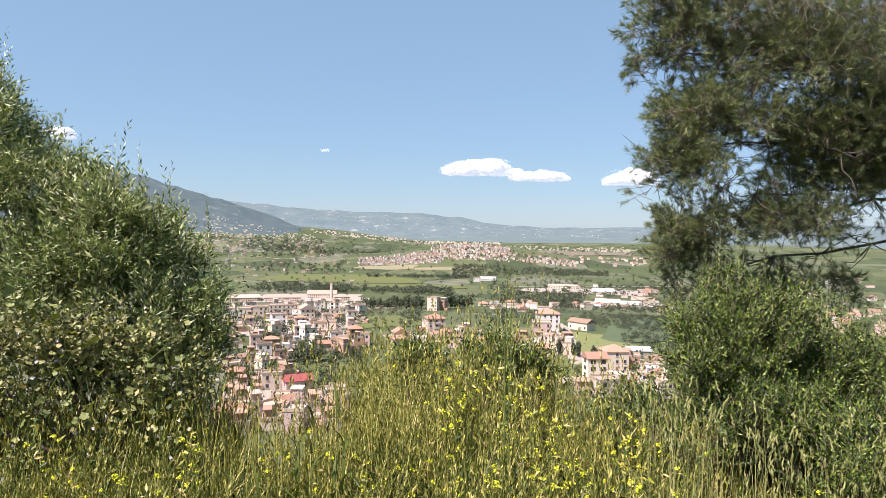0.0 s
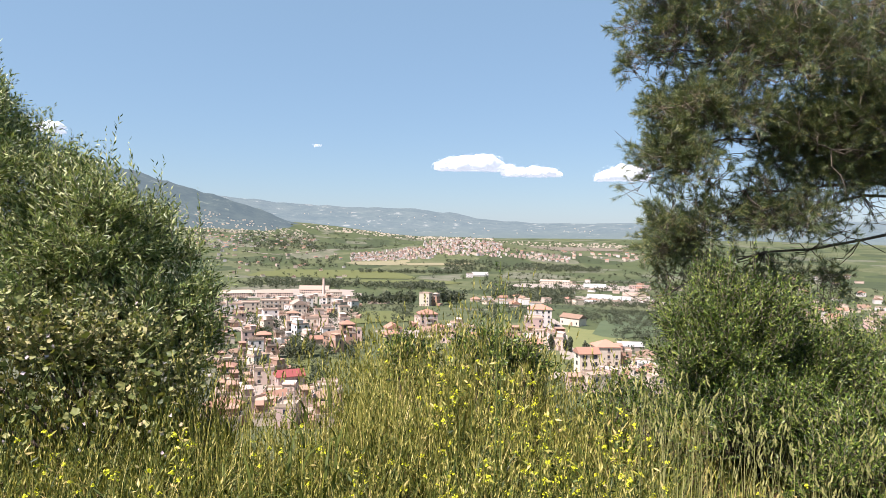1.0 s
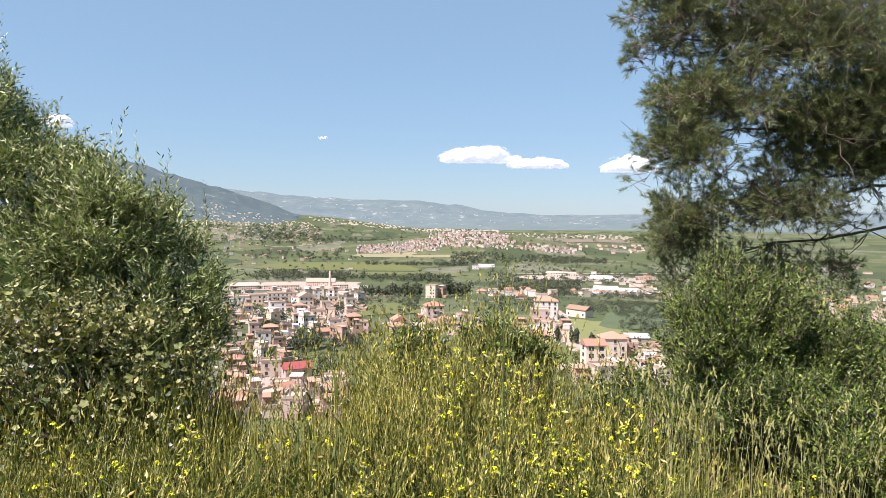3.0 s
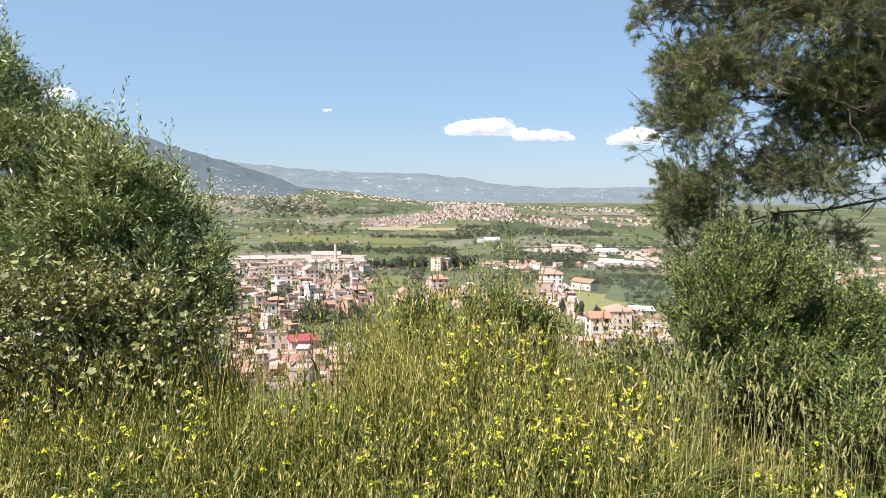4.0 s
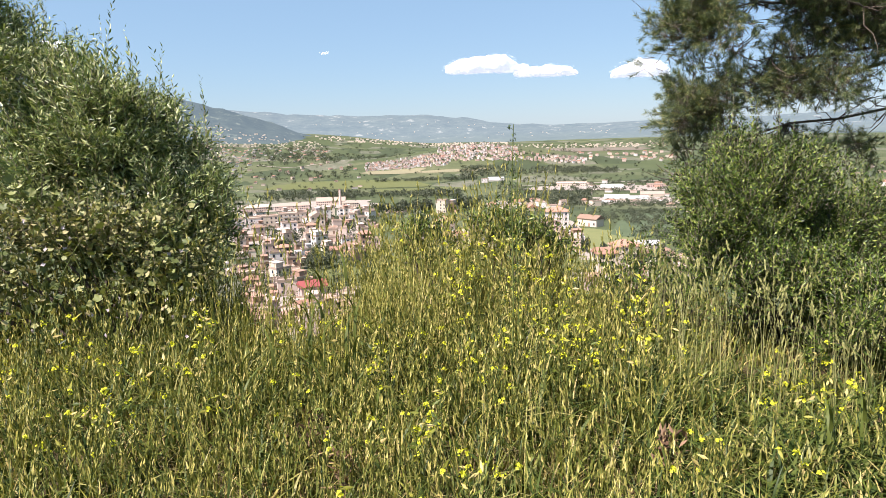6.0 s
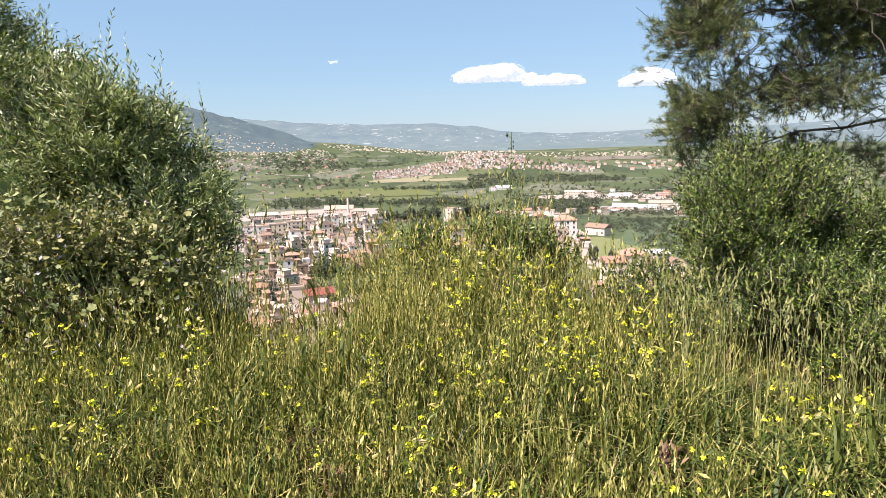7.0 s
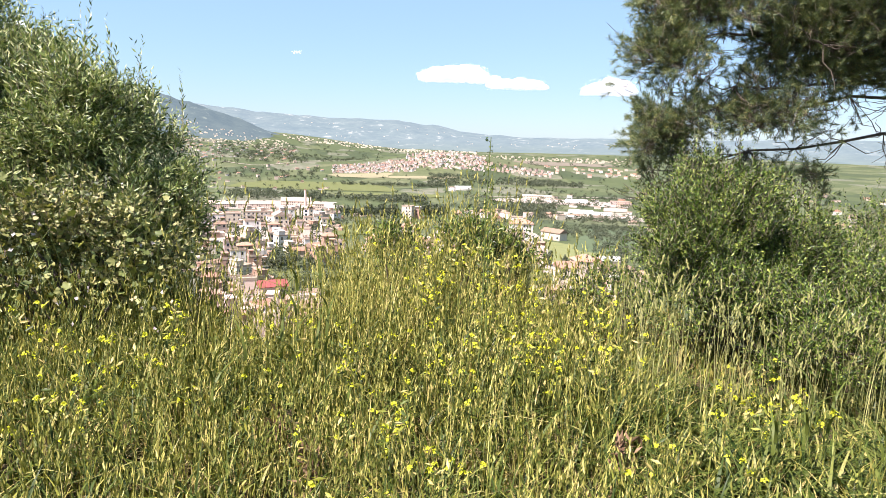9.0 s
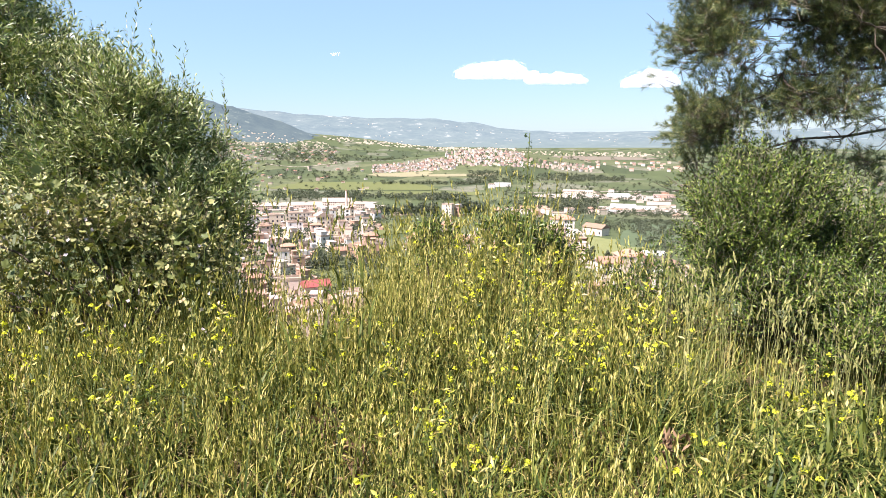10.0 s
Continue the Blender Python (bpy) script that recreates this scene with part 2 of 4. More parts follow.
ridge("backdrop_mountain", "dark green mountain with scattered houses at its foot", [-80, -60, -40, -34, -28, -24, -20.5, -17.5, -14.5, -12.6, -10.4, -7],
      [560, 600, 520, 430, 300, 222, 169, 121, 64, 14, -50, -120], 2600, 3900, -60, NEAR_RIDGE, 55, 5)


# ---- mesh makers for plants ----
def fast_mesh(name, verts, faces, mat, smooth=False):
    """verts (n, 3) and faces (m, 3 or 4) arrays."""
    me = bpy.data.meshes.new(name)
    nf, k = faces.shape
    me.vertices.add(len(verts))
    me.vertices.foreach_set("co", np.ascontiguousarray(verts, dtype=np.float32).ravel())
    me.loops.add(nf * k)
    me.loops.foreach_set("vertex_index", np.ascontiguousarray(faces, dtype=np.int32).ravel())
    me.polygons.add(nf)
    me.polygons.foreach_set("loop_start", np.arange(0, nf * k, k, dtype=np.int32))
    if smooth:
        me.polygons.foreach_set("use_smooth", np.ones(nf, bool))
    me.materials.append(mat)
    me.update(calc_edges=True)
    return me


def part(name, me, parent, label="", kind=""):
    ob = new(name, me)
    ob.parent = parent
    return tagged(ob, label, kind=kind)


def thing(name, label, category, place=(0, 0, 0), group="", kind=""):
    ob = new(name)
    ob.location = place
    return tagged(ob, label, category, group, kind)


def unit(v):
    return v / np.maximum(np.linalg.norm(v, axis=-1, keepdims=True), 1e-9)


def across(d):
    """A random vector square to each of d."""
    return unit(np.cross(d, rng.normal(size=d.shape)))


def leaf_arrays(base, d, length, width, fold=0.25, face=None):
    """Folded lance-shaped leaves: base points, directions, lengths, widths."""
    n = len(base)
    length, width = np.broadcast_to(length, n)[:, None], np.broadcast_to(width, n)[:, None]
    s = across(d) if face is None else unit(np.cross(d, face))
    up = np.cross(s, d)
    mid = base + d * length * 0.45
    v = np.stack([base, mid + s * width / 2 + up * width * fold, base + d * length, mid - s * width / 2 + up * width * fold], 1)
    i = (np.arange(n) * 4)[:, None]
    f = np.concatenate([i + np.array([[0, 1, 2]]), i + np.array([[0, 2, 3]])], 0)
    return v.reshape(-1, 3), f


def blade_arrays(base, lean, height, width, bend, seg=3):
    """Curved tapering blades that bend over to the side of lean."""
    n = len(base)
    side = unit(np.stack([-lean[:, 1], lean[:, 0], np.zeros(n)], -1) + 0.15 * rng.normal(size=(n, 3)))
    rows = []
    for k in range(seg + 1):
        u = k / seg
        c = base + lean * (bend * height * u ** 2.2)[:, None] + np.array([0, 0, 1]) * (height * (u - 0.35 * np.minimum(bend, 1.2) * u ** 3))[:, None]
        w = (width * (1 - u ** 1.5) * 0.5 + 0.0004)[:, None]
        rows += [c - side * w, c + side * w]
    v = np.stack(rows, 1)
    m = 2 * (seg + 1)
    i = (np.arange(n) * m)[:, None]
    f = np.concatenate([i + np.array([[2 * k, 2 * k + 1, 2 * k + 3, 2 * k + 2]]) for k in range(seg)], 0)
    return v.reshape(-1, 3), f, (v[:, -1] + v[:, -2]) / 2


def tubes(paths, sides=5):
    """Tapered tubes along (points, radii)."""
    V, F, off = [], [], 0
    ca = [(math.cos(2 * math.pi * k / sides), math.sin(2 * math.pi * k / sides)) for k in range(sides)]
    for pts, rad in paths:
        pts = [Vector(p) for p in pts]
        for i, p in enumerate(pts):
            t = (pts[min(i + 1, len(pts) - 1)] - pts[max(i - 1, 0)]).normalized()
            a = t.cross(Vector((0.31, 0.87, 0.38))).normalized()
            b = t.cross(a)
            for c, s in ca:
                V.append(p + (a * c + b * s) * rad[i])
        for i in range(len(pts) - 1):
            for k in range(sides):
                k2 = (k + 1) % sides
                F.append((off + i * sides + k, off + i * sides + k2, off + (i + 1) * sides + k2, off + (i + 1) * sides + k))
        off += len(pts) * sides
    return np.array(V), np.array(F)


def limb(a, b, r0, r1, sag=0.1, n=6, wobble=0.05):
    a, b = np.array(a, float), np.array(b, float)
    L = np.linalg.norm(b - a)
    pts, rad = [], []
    for i in range(n + 1):
        u = i / n
        p = a + (b - a) * u + np.array([0, 0, sag * L * math.sin(math.pi * u)])
        if 0 < i:
            p = p + rng.normal(size=3) * wobble * L * 0.25
        pts.append(tuple(p))
        rad.append(r0 + (r1 - r0) * u)
    return pts, rad


def joined(parts):
    V, F, off = [], [], 0
    for v, f in parts:
        V.append(v)
        F.append(f + off)
        off += len(v)
    return np.concatenate(V), np.concatenate(F)


def in_ellipsoids(ells, n, inner=0.55, clump=1, loose=0.08):
    """Points in the outer shell of rounded masses, and the way outward; ells: (centre, radii, share)."""
    P, D = [], []
    for c, r, share in ells:
        k = max(1, int(n * share / clump))
        d = unit(rng.normal(size=(k, 3)))
        d[:, 2] = np.where(d[:, 2] < -0.35, -d[:, 2], d[:, 2])
        u = inner + (1 - inner) * rng.random((k, 1)) ** 0.8
        lump = 1 + 0.16 * np.sin(d[:, :1] * 5 + c[0]) * np.sin(d[:, 1:2] * 4 + 1) + 0.10 * np.sin(d[:, 2:] * 9 + d[:, :1] * 6)
        p, o = np.array(c) + d * np.array(r) * u * lump, unit(d / np.array(r))
        if clump > 1:
            p, o = np.repeat(p, clump, 0), np.repeat(o, clump, 0)
            p = p + rng.normal(size=p.shape) * loose
        P.append(p)
        D.append(o)
    return np.concatenate(P), np.concatenate(D)


def shoots(P, D, reach, up, per, length, width, spread=0.75, slim=0.0018):
    """Leafy shoots: twigs from P that grow out along D and up, each with leaves along it."""
    n = len(P)
    way = unit(D + np.array([0, 0, 1]) * up + 0.45 * rng.normal(size=(n, 3)))
    L = reach * (0.55 + 0.9 * rng.random(n))
    tips = P + way * L[:, None]
    u = (np.arange(per) + 0.6 * rng.random((n, per))) / per
    base = P[:, None] + way[:, None] * (L[:, None] * u)[..., None]
    w = np.repeat(way[:, None], per, 1).reshape(-1, 3)
    d = unit(w * 0.75 + spread * across(w) + 0.12 * rng.normal(size=w.shape))
    ln = length * (0.6 + 0.7 * rng.random(n * per)) * (1.1 - 0.45 * u.ravel())
    leaves = leaf_arrays(base.reshape(-1, 3), d, ln, width * ln / length)
    s = across(way)
    s2 = np.cross(s, way)
    tv = np.stack([P + s * slim, P - s * slim * 0.5 + s2 * slim, P - s * slim * 0.5 - s2 * slim, tips], 1).reshape(-1, 3)
    i = (np.arange(n) * 4)[:, None]
    tf = np.concatenate([i + np.array([[0, 1, 3]]), i + np.array([[1, 2, 3]]), i + np.array([[2, 0, 3]])], 0)
    return leaves, (tv, tf)


def shrub(name, label, category, base, ells, n, per, length, width, mat, up=0.5, reach=0.3, stems=10, spread=0.75, extra=(), inner=0.55, group="", clump=12, loose=0.065):
    """A bush: a bundle of stems from base, twigs, and a crown of single leaves."""
    ob = thing(name, label, category, tuple(base), group)
    P, D = in_ellipsoids(ells, n, inner, clump, loose)
    leaves, twigs = shoots(P, D, reach, up, per, length, width, spread)
    sets, tsets = [leaves], [twigs]
    for tip, height in extra:
        # long upright shoots that stand out of the outline
        k = 3
        p = np.array(tip) - np.array([0, 0, height]) + rng.normal(size=(k, 3)) * 0.04
        lv, tw = shoots(p, np.tile([0.0, 0, 1.0], (k, 1)), height, 3.5, 22, length * 0.95, width, 0.5)
        sets.append(lv)
        tsets.append(tw)
    b = np.array(base)
    v, f = joined(sets)
    part("crown", fast_mesh("crown", v - b, f, mat), ob, kind="stuff")
    v, f = joined(tsets)
    part("branchwork", fast_mesh("branchwork", v - b, f, TWIG), ob, kind="stuff")
    share = np.array([e[2] for e in ells])
    for k in range(stems):
        c, r, _ = ells[rng.choice(len(ells), p=share / share.sum())]
        goal = np.array(c) + unit(rng.normal(size=3)) * np.array(r) * 0.6
        goal[2] = max(goal[2], base[2] + 0.3)
        start = np.array([*(rng.normal(size=2) * 0.10), -0.05])
        v, f = tubes([limb(start, goal - b, 0.022, 0.006, 0.06)])
        part("stem", fast_mesh("stem", v, f, BARK, True), ob)
    return ob


# ---- the tall olive-like shrub ----
def gz1(x, y):
    return float(ground_z(x, y))


olive = shrub("tall_shrub", "tall grey-green wild olive shrub with upright leafy shoots", "shrub", (-2.8, 5.2, gz1(-2.8, 5.2)),
              [((-2.95, 5.3, 1.06), (0.74, 0.95, 0.98), 0.33), ((-3.95, 5.5, 1.6), (0.82, 0.95, 1.28), 0.36), ((-2.2, 5.0, 0.70), (0.40, 0.75, 0.66), 0.17), ((-4.7, 5.4, 1.6), (0.8, 0.9, 1.6), 0.10), ((-2.62, 5.1, 1.50), (0.45, 0.5, 0.52), 0.13), ((-4.1, 5.5, 2.5), (0.42, 0.6, 0.55), 0.09)],
              5600, 17, 0.066, 0.0150, LEAF_OLIVE, 0.9, 0.25, 22, inner=0.3, clump=16, loose=0.055,
              extra=[((-2.62, 5.1, 2.47), 0.5), ((-2.36, 5.0, 2.36), 0.5), ((-2.05, 5.0, 1.98), 0.4), ((-1.85, 4.95, 1.88), 0.4), ((-2.9, 5.1, 2.45), 0.45), ((-2.2, 5.0, 2.1), 0.4), ((-3.75, 5.4, 3.28), 0.5), ((-3.58, 5.3, 3.08), 0.45)])

# ---- shrubs on the other side ----
shrub("evergreen_shrub", "dense bright green evergreen shrub with small leaves", "shrub", (2.4, 4.7, gz1(2.4, 4.7)),
      [((2.12, 4.7, 0.86), (0.56, 0.60, 0.52), 0.40), ((2.72, 4.65, 0.66), (0.52, 0.60, 0.46), 0.24), ((1.84, 4.5, 0.56), (0.36, 0.45, 0.44), 0.14), ((3.3, 4.6, 0.45), (0.55, 0.60, 0.40), 0.13), ((2.25, 4.2, 0.40), (0.60, 0.32, 0.36), 0.14), ((3.0, 4.0, 0.36), (0.8, 0.45, 0.40), 0.20), ((2.85, 3.7, 0.32), (0.95, 0.32, 0.34), 0.20)],
      5600, 14, 0.034, 0.0125, LEAF_DARK, 0.9, 0.16, 18, inner=0.2, clump=18, loose=0.042,
      extra=[((2.12, 4.7, 1.72), 0.32), ((2.44, 4.7, 1.64), 0.36), ((1.98, 4.7, 1.78), 0.40), ((1.74, 4.6, 1.34), 0.30), ((2.68, 4.7, 1.46), 0.30), ((2.26, 4.7, 1.66), 0.30), ((2.95, 4.7, 1.26), 0.28), ((1.6, 4.5, 1.10), 0.26)])
shrub("evergreen_shrub", "dark green evergreen shrub behind the bright one", "shrub", (3.6, 5.2, gz1(3.6, 5.2)),
      [((3.4, 5.2, 0.55), (0.6, 0.6, 0.45), 0.6), ((4.1, 5.2, 0.6), (0.6, 0.6, 0.5), 0.4)], 1000, 12, 0.040, 0.013, LEAF_DARK, 0.7, 0.2, 9)
shrub("low_shrub", "low dark leafy bush at the edge of the slope", "shrub", (1.44, 4.7, gz1(1.44, 4.7)),
      [((1.44, 4.7, 0.28), (0.38, 0.4, 0.34), 1.0)], 460, 12, 0.036, 0.014, LEAF_DARK, 0.8, 0.16, 6, group="low bushes in the grass")
for bx, by, bz, br in ((-0.22, 5.1, 0.64, 0.17), (0.36, 5.0, 0.70, 0.20), (0.70, 5.1, 0.62, 0.16)):
    shrub("low_shrub", "small dark green leafy bush among tall grass", "shrub", (bx, by, gz1(bx, by)),
          [((bx, by, bz), (br, br, br * 0.9), 1.0)], 150, 11, 0.046, 0.017, LEAF_DARK, 1.1, 0.16, 5, clump=6, loose=0.04, group="low bushes in the grass")


shrub("undergrowth", "tangled yellow-green undergrowth below the tall shrub", "plant", (-2.3, 4.35, gz1(-2.3, 4.35)),
      [((-2.05, 4.45, 0.58), (0.32, 0.35, 0.42), 0.3), ((-2.5, 4.35, 0.70), (0.5, 0.35, 0.52), 0.36), ((-3.1, 4.3, 0.6), (0.5, 0.4, 0.5), 0.34)],
      800, 10, 0.044, 0.028, LEAF_MALLOW, 0.8, 0.20, 14, 1.0, inner=0.4, clump=8)

# ---- pine ----
def pine_tree():
    base = np.array([7.1, 7.8, gz1(7.1, 7.8)])
    ob = thing("pine_tree", "old pine with dense needle clumps and bare lower branches", "tree", tuple(base))
    v, f = tubes([limb((0, 0, -0.3), (0.2, 0.3, 8.6), 0.24, 0.08, 0, 10, 0.015)], 10)
    part("trunk", fast_mesh("trunk", v, f, BARK, True), ob)
    ells = [((3.5, 6.7, 3.45), (1.40, 1.2, 1.2), 0.42), ((2.36, 6.5, 2.35), (0.50, 0.6, 0.60), 0.09), ((2.38, 6.5, 1.60), (0.38, 0.5, 0.58), 0.09),
            ((3.9, 6.6, 2.60), (0.95, 0.7, 0.45), 0.20), ((2.27, 6.6, 3.7), (0.54, 0.6, 1.05), 0.13), ((4.8, 6.8, 3.2), (0.9, 0.9, 1.0), 0.15), ((3.35, 6.5, 1.85), (0.95, 0.5, 0.45), 0.09), ((3.2, 6.8, 1.15), (1.2, 0.5, 0.35), 0.08), ((4.0, 6.6, 2.30), (0.9, 0.5, 0.28), 0.08), ((2.60, 6.5, 2.85), (0.65, 0.6, 0.40), 0.12), ((4.75, 6.2, 2.35), (0.45, 0.5, 0.80), 0.16), ((4.25, 6.3, 2.85), (0.65, 0.5, 0.50), 0.18)]
    # branchlets, each a tuft of shoots with air between them
    C, CD = in_ellipsoids(ells, 1150, 0.15)
    per_tuft = 6
    P = np.repeat(C, per_tuft, 0) + rng.normal(size=(len(C) * per_tuft, 3)) * 0.035
    D = np.repeat(CD, per_tuft, 0)
    k = len(P)
    way = unit(D * 0.7 + np.array([-0.35, -0.15, 0.20]) + 0.75 * rng.normal(size=(k, 3)))
    L = 0.09 + 0.12 * rng.random(k)
    per = 46
    u = 0.25 + 0.75 * rng.random((k, per)) ** 0.5
    at = (P[:, None] + way[:, None] * (L[:, None] * u)[..., None]).reshape(-1, 3)
    w = np.repeat(way[:, None], per, 1).reshape(-1, 3)
    d = unit(w * 0.8 + 0.7 * across(w))
    half = across(d) * 0.0020
    v = np.stack([at - half, at + half, at + d * (0.070 * (0.7 + 0.5 * rng.random(len(at))))[:, None]], 1).reshape(-1, 3)
    f = np.arange(len(v)).reshape(-1, 3)
    part("crown", fast_mesh("crown", v - base, f, NEEDLE), ob, kind="stuff")
    s = across(way)
    s2 = np.cross(s, way)
    tips = P + way * L[:, None]
    back = P - way * 0.12
    tv = np.stack([back + s * 0.004, back - s * 0.002 + s2 * 0.004, back - s * 0.002 - s2 * 0.004, tips], 1).reshape(-1, 3)
    i = (np.arange(k) * 4)[:, None]
    tf = np.concatenate([i + np.array([[0, 1, 3]]), i + np.array([[1, 2, 3]]), i + np.array([[2, 0, 3]])], 0)
    part("branchwork", fast_mesh("branchwork", tv - base, tf, TWIG), ob, kind="stuff")
    goals = [((2.35, 6.4, 1.75), 1.9), ((2.3, 6.4, 2.6), 2.7), ((2.3, 6.5, 3.5), 3.6), ((2.3, 6.4, 4.3), 4.4), ((3.0, 6.3, 2.1), 2.0), ((3.0, 6.2, 3.4), 3.2), ((3.6, 6.0, 4.2), 4.6), ((2.2, 6.3, 1.25), 1.7), ((3.6, 6.0, 2.5), 2.6)]
    for g, z in goals:
        pts, rad = limb((0.05, 0, z - base[2]), np.array(g) - base, 0.028, 0.007, 0.05, 9, 0.06)
        v, f = tubes([(pts, rad)], 6)
        b = part("limb", fast_mesh("limb", v, f, BARK, True), ob)
        sub = []
        for q in range(60):
            a = np.array(pts[rng.integers(2, len(pts))])
            e = a + unit(rng.normal(size=3) * (1, 1, 0.8) + np.array([-0.5, -0.2, -0.05])) * (0.2 + 0.4 * rng.random())
            sub.append(limb(a, e, 0.006, 0.002, -0.12, 4, 0.16))
        v, f = tubes(sub, 4)
        part("brushwood", fast_mesh("brushwood", v, f, BARK, True), b, kind="stuff")
    return ob


pine_tree()


# ---- grass ----
def grass_height(x, y):
    """How tall the meadow stands."""
    mid = np.exp(-((x - 0.35) / 1.05) ** 2)
    h = 0.34 + 0.24 * np.clip((y - 2.2) / 2.2, 0, 1) + 0.32 * mid * np.clip((y - 2.8) / 1.6, 0, 1)
    gap = np.exp(-((x / np.maximum(y, 1) + 0.235) / 0.075) ** 2)
    h = h * (1 - 0.38 * gap * np.clip((y - 2.8) / 1.2, 0, 1)) * np.where((gap > 0.3) & (y > 4.6), 0.6, 1)
    h = h * (1 - 0.50 * np.clip((x - 1.2) / 0.5, 0, 1) * np.clip((y - 2.5) / 0.7, 0, 1))
    gap = np.exp(-((x / np.maximum(y, 1) - 0.215) / 0.04) ** 2)
    h = h * (1 - 0.30 * gap * np.clip((y - 2.8) / 1.2, 0, 1))
    return h * (1 + 0.20 * wave(x, y, 0.35, 1) + 0.20 * wave(x, y, 0.09, 5))


def meadow(name, label, n, mat, hscale, width, bend, box, seg=3, clump=0.0):
    x0, x1, y0, y1 = box
    x, y = x0 + (x1 - x0) * rng.random(n), y0 + (y1 - y0) * rng.random(n)
    if clump:
        keep = wave(x, y, 0.13, 4) + 0.5 * wave(x, y, 0.05, 2) > clump - 0.6 * rng.random(n)
        x, y = x[keep], y[keep]
    n = len(x)
    a = 2 * np.pi * rng.random(n)
    lean = np.stack([np.cos(a), np.sin(a), np.zeros(n)], -1)
    h = grass_height(x, y) * hscale * (0.55 + 0.6 * rng.random(n))
    base = np.stack([x, y, ground_z(x, y) - 0.01], -1)
    v, f, tip = blade_arrays(base, lean, h, width * (0.6 + 0.8 * rng.random(n)), bend * (0.3 + rng.random(n)), seg)
    ob = new(name, fast_mesh(name, v, f, mat))
    tagged(ob, label, "grass", kind="stuff")
    return tip, lean


meadow("meadow_grass", "dense green and yellowing meadow grass blades", 24000, BLADE, 0.76, 0.0125, 0.5, (-5, 5, 1.2, 6.6), 3, -0.15)
meadow("meadow_grass", "broad bent green grass leaves low in the meadow", 10000, BLADE, 0.68, 0.016, 1.0, (-5, 5, 1.2, 6.4), 4, -0.1)
meadow("meadow_grass", "lush broad grass leaves bending over", 4600, LUSH, 0.85, 0.020, 1.1, (0.9, 4.0, 1.6, 3.8), 5)
meadow("meadow_grass", "lush broad grass leaves bending over", 2600, LUSH, 0.85, 0.016, 0.9, (-2.4, 0.9, 1.6, 4.2), 4)
meadow("meadow_grass", "sparser grass round the standing place", 30000, BLADE, 0.6, 0.011, 0.8, (-9, 9, -7, 1.5), 2, -0.1)
meadow("meadow_grass", "grass at the edges of the meadow", 9000, BLADE, 0.8, 0.010, 0.6, (-9, -5, 1.2, 8), 3)
meadow("meadow_grass", "grass at the edges of the meadow", 9000, BLADE, 0.8, 0.010, 0.6, (5, 9, 1.2, 8), 3)
meadow("meadow_grass", "grass on the slope beyond the crest", 16000, BLADE, 0.6, 0.012, 0.6, (-9, 9, 6.6, 14), 3)
meadow("dry_grass", "straw-coloured dead grass between green blades", 17000, STRAW, 0.5, 0.007, 1.0, (-5, 5, 1.2, 6.4), 3, 0.1)
meadow("dry_grass", "matted dead grass on the ground", 7000, STRAW, 0.38, 0.007, 1.6, (-1.6, 2.6, 1.5, 3.0), 3, 0.25)


def spikes(name, label, n, box, hscale, length, width, mat, droop=0.12, awns=True, open_out=0.13, cap=9.0, thin=0.0):
    """Upright grass stems that end in a bristly spike."""
    x0, x1, y0, y1 = box
    x, y = x0 + (x1 - x0) * rng.random(n), y0 + (y1 - y0) * rng.random(n)
    # patches without spikes, and fewer of them beside the evergreen shrub
    keep = (rng.random(n) > thin * np.clip((x - 0.9) / 0.6, 0, 1)) & (wave(x, y, 0.16, 8) > -0.75 * rng.random(n) - 0.25 + (thin > 0) * 0.2)
    x, y = x[keep], y[keep]
    n = len(x)
    a = 2 * np.pi * rng.random(n)
    lean = np.stack([np.cos(a), np.sin(a), np.zeros(n)], -1)
    h = np.minimum(grass_height(x, y) * hscale * (0.5 + 0.62 * rng.random(n)), cap * (0.72 + 0.28 * rng.random(n)))
    base = np.stack([x, y, ground_z(x, y) - 0.01], -1)
    v, f, tip = blade_arrays(base, lean, h, np.full(n, 0.0035), 0.12 + droop * rng.random(n), 3)
    f = np.concatenate([f[:, [0, 1, 2]], f[:, [0, 2, 3]]])
    up = unit(lean * 0.25 + np.array([0, 0, 1]) + 0.12 * rng.normal(size=(n, 3)))
    k = 6
    u = np.linspace(0, 0.66, k)
    at = (tip[:, None] + up[:, None] * (u * length)[None, :, None]).reshape(-1, 3)
    w = np.repeat(up[:, None], k, 1).reshape(-1, 3)
    d = unit(w + open_out * across(w))
    lv = leaf_arrays(at, d, length * 0.40, width, 0.5)
    aw = leaf_arrays(at + w * 0.01, unit(w + 0.22 * across(w)), length * 0.8, 0.0012, 0)
    v, f = joined([(v, f), lv, aw] if awns else [(v, f), lv])
    ob = new(name, fast_mesh(name, v, f, mat))
    return tagged(ob, label, "grass", kind="stuff")


spikes("wild_barley", "slender wild barley stems with pale bristly spikes", 18000, (-4.5, 4.5, 1.5, 6.0), 1.04, 0.085, 0.0085, SPIKE, 0.12, False, thin=0.9)
spikes("wild_oats", "wild oats with large pale husks beside the shrub", 420, (1.15, 3.3, 3.1, 3.9), 3.2, 0.075, 0.011, HUSK, 0.02, False, 0.08, cap=0.92)
spikes("wild_oats", "tall wild oats standing above the crest", 650, (-1.1, 1.2, 4.0, 5.4), 1.14, 0.085, 0.010, SPIKE)
spikes("wild_oats", "thin-stalked wild oats standing before the town", 120, (-1.4, -0.5, 3.3, 4.1), 3.1, 0.075, 0.009, SPIKE, 0.06, False, cap=1.28)
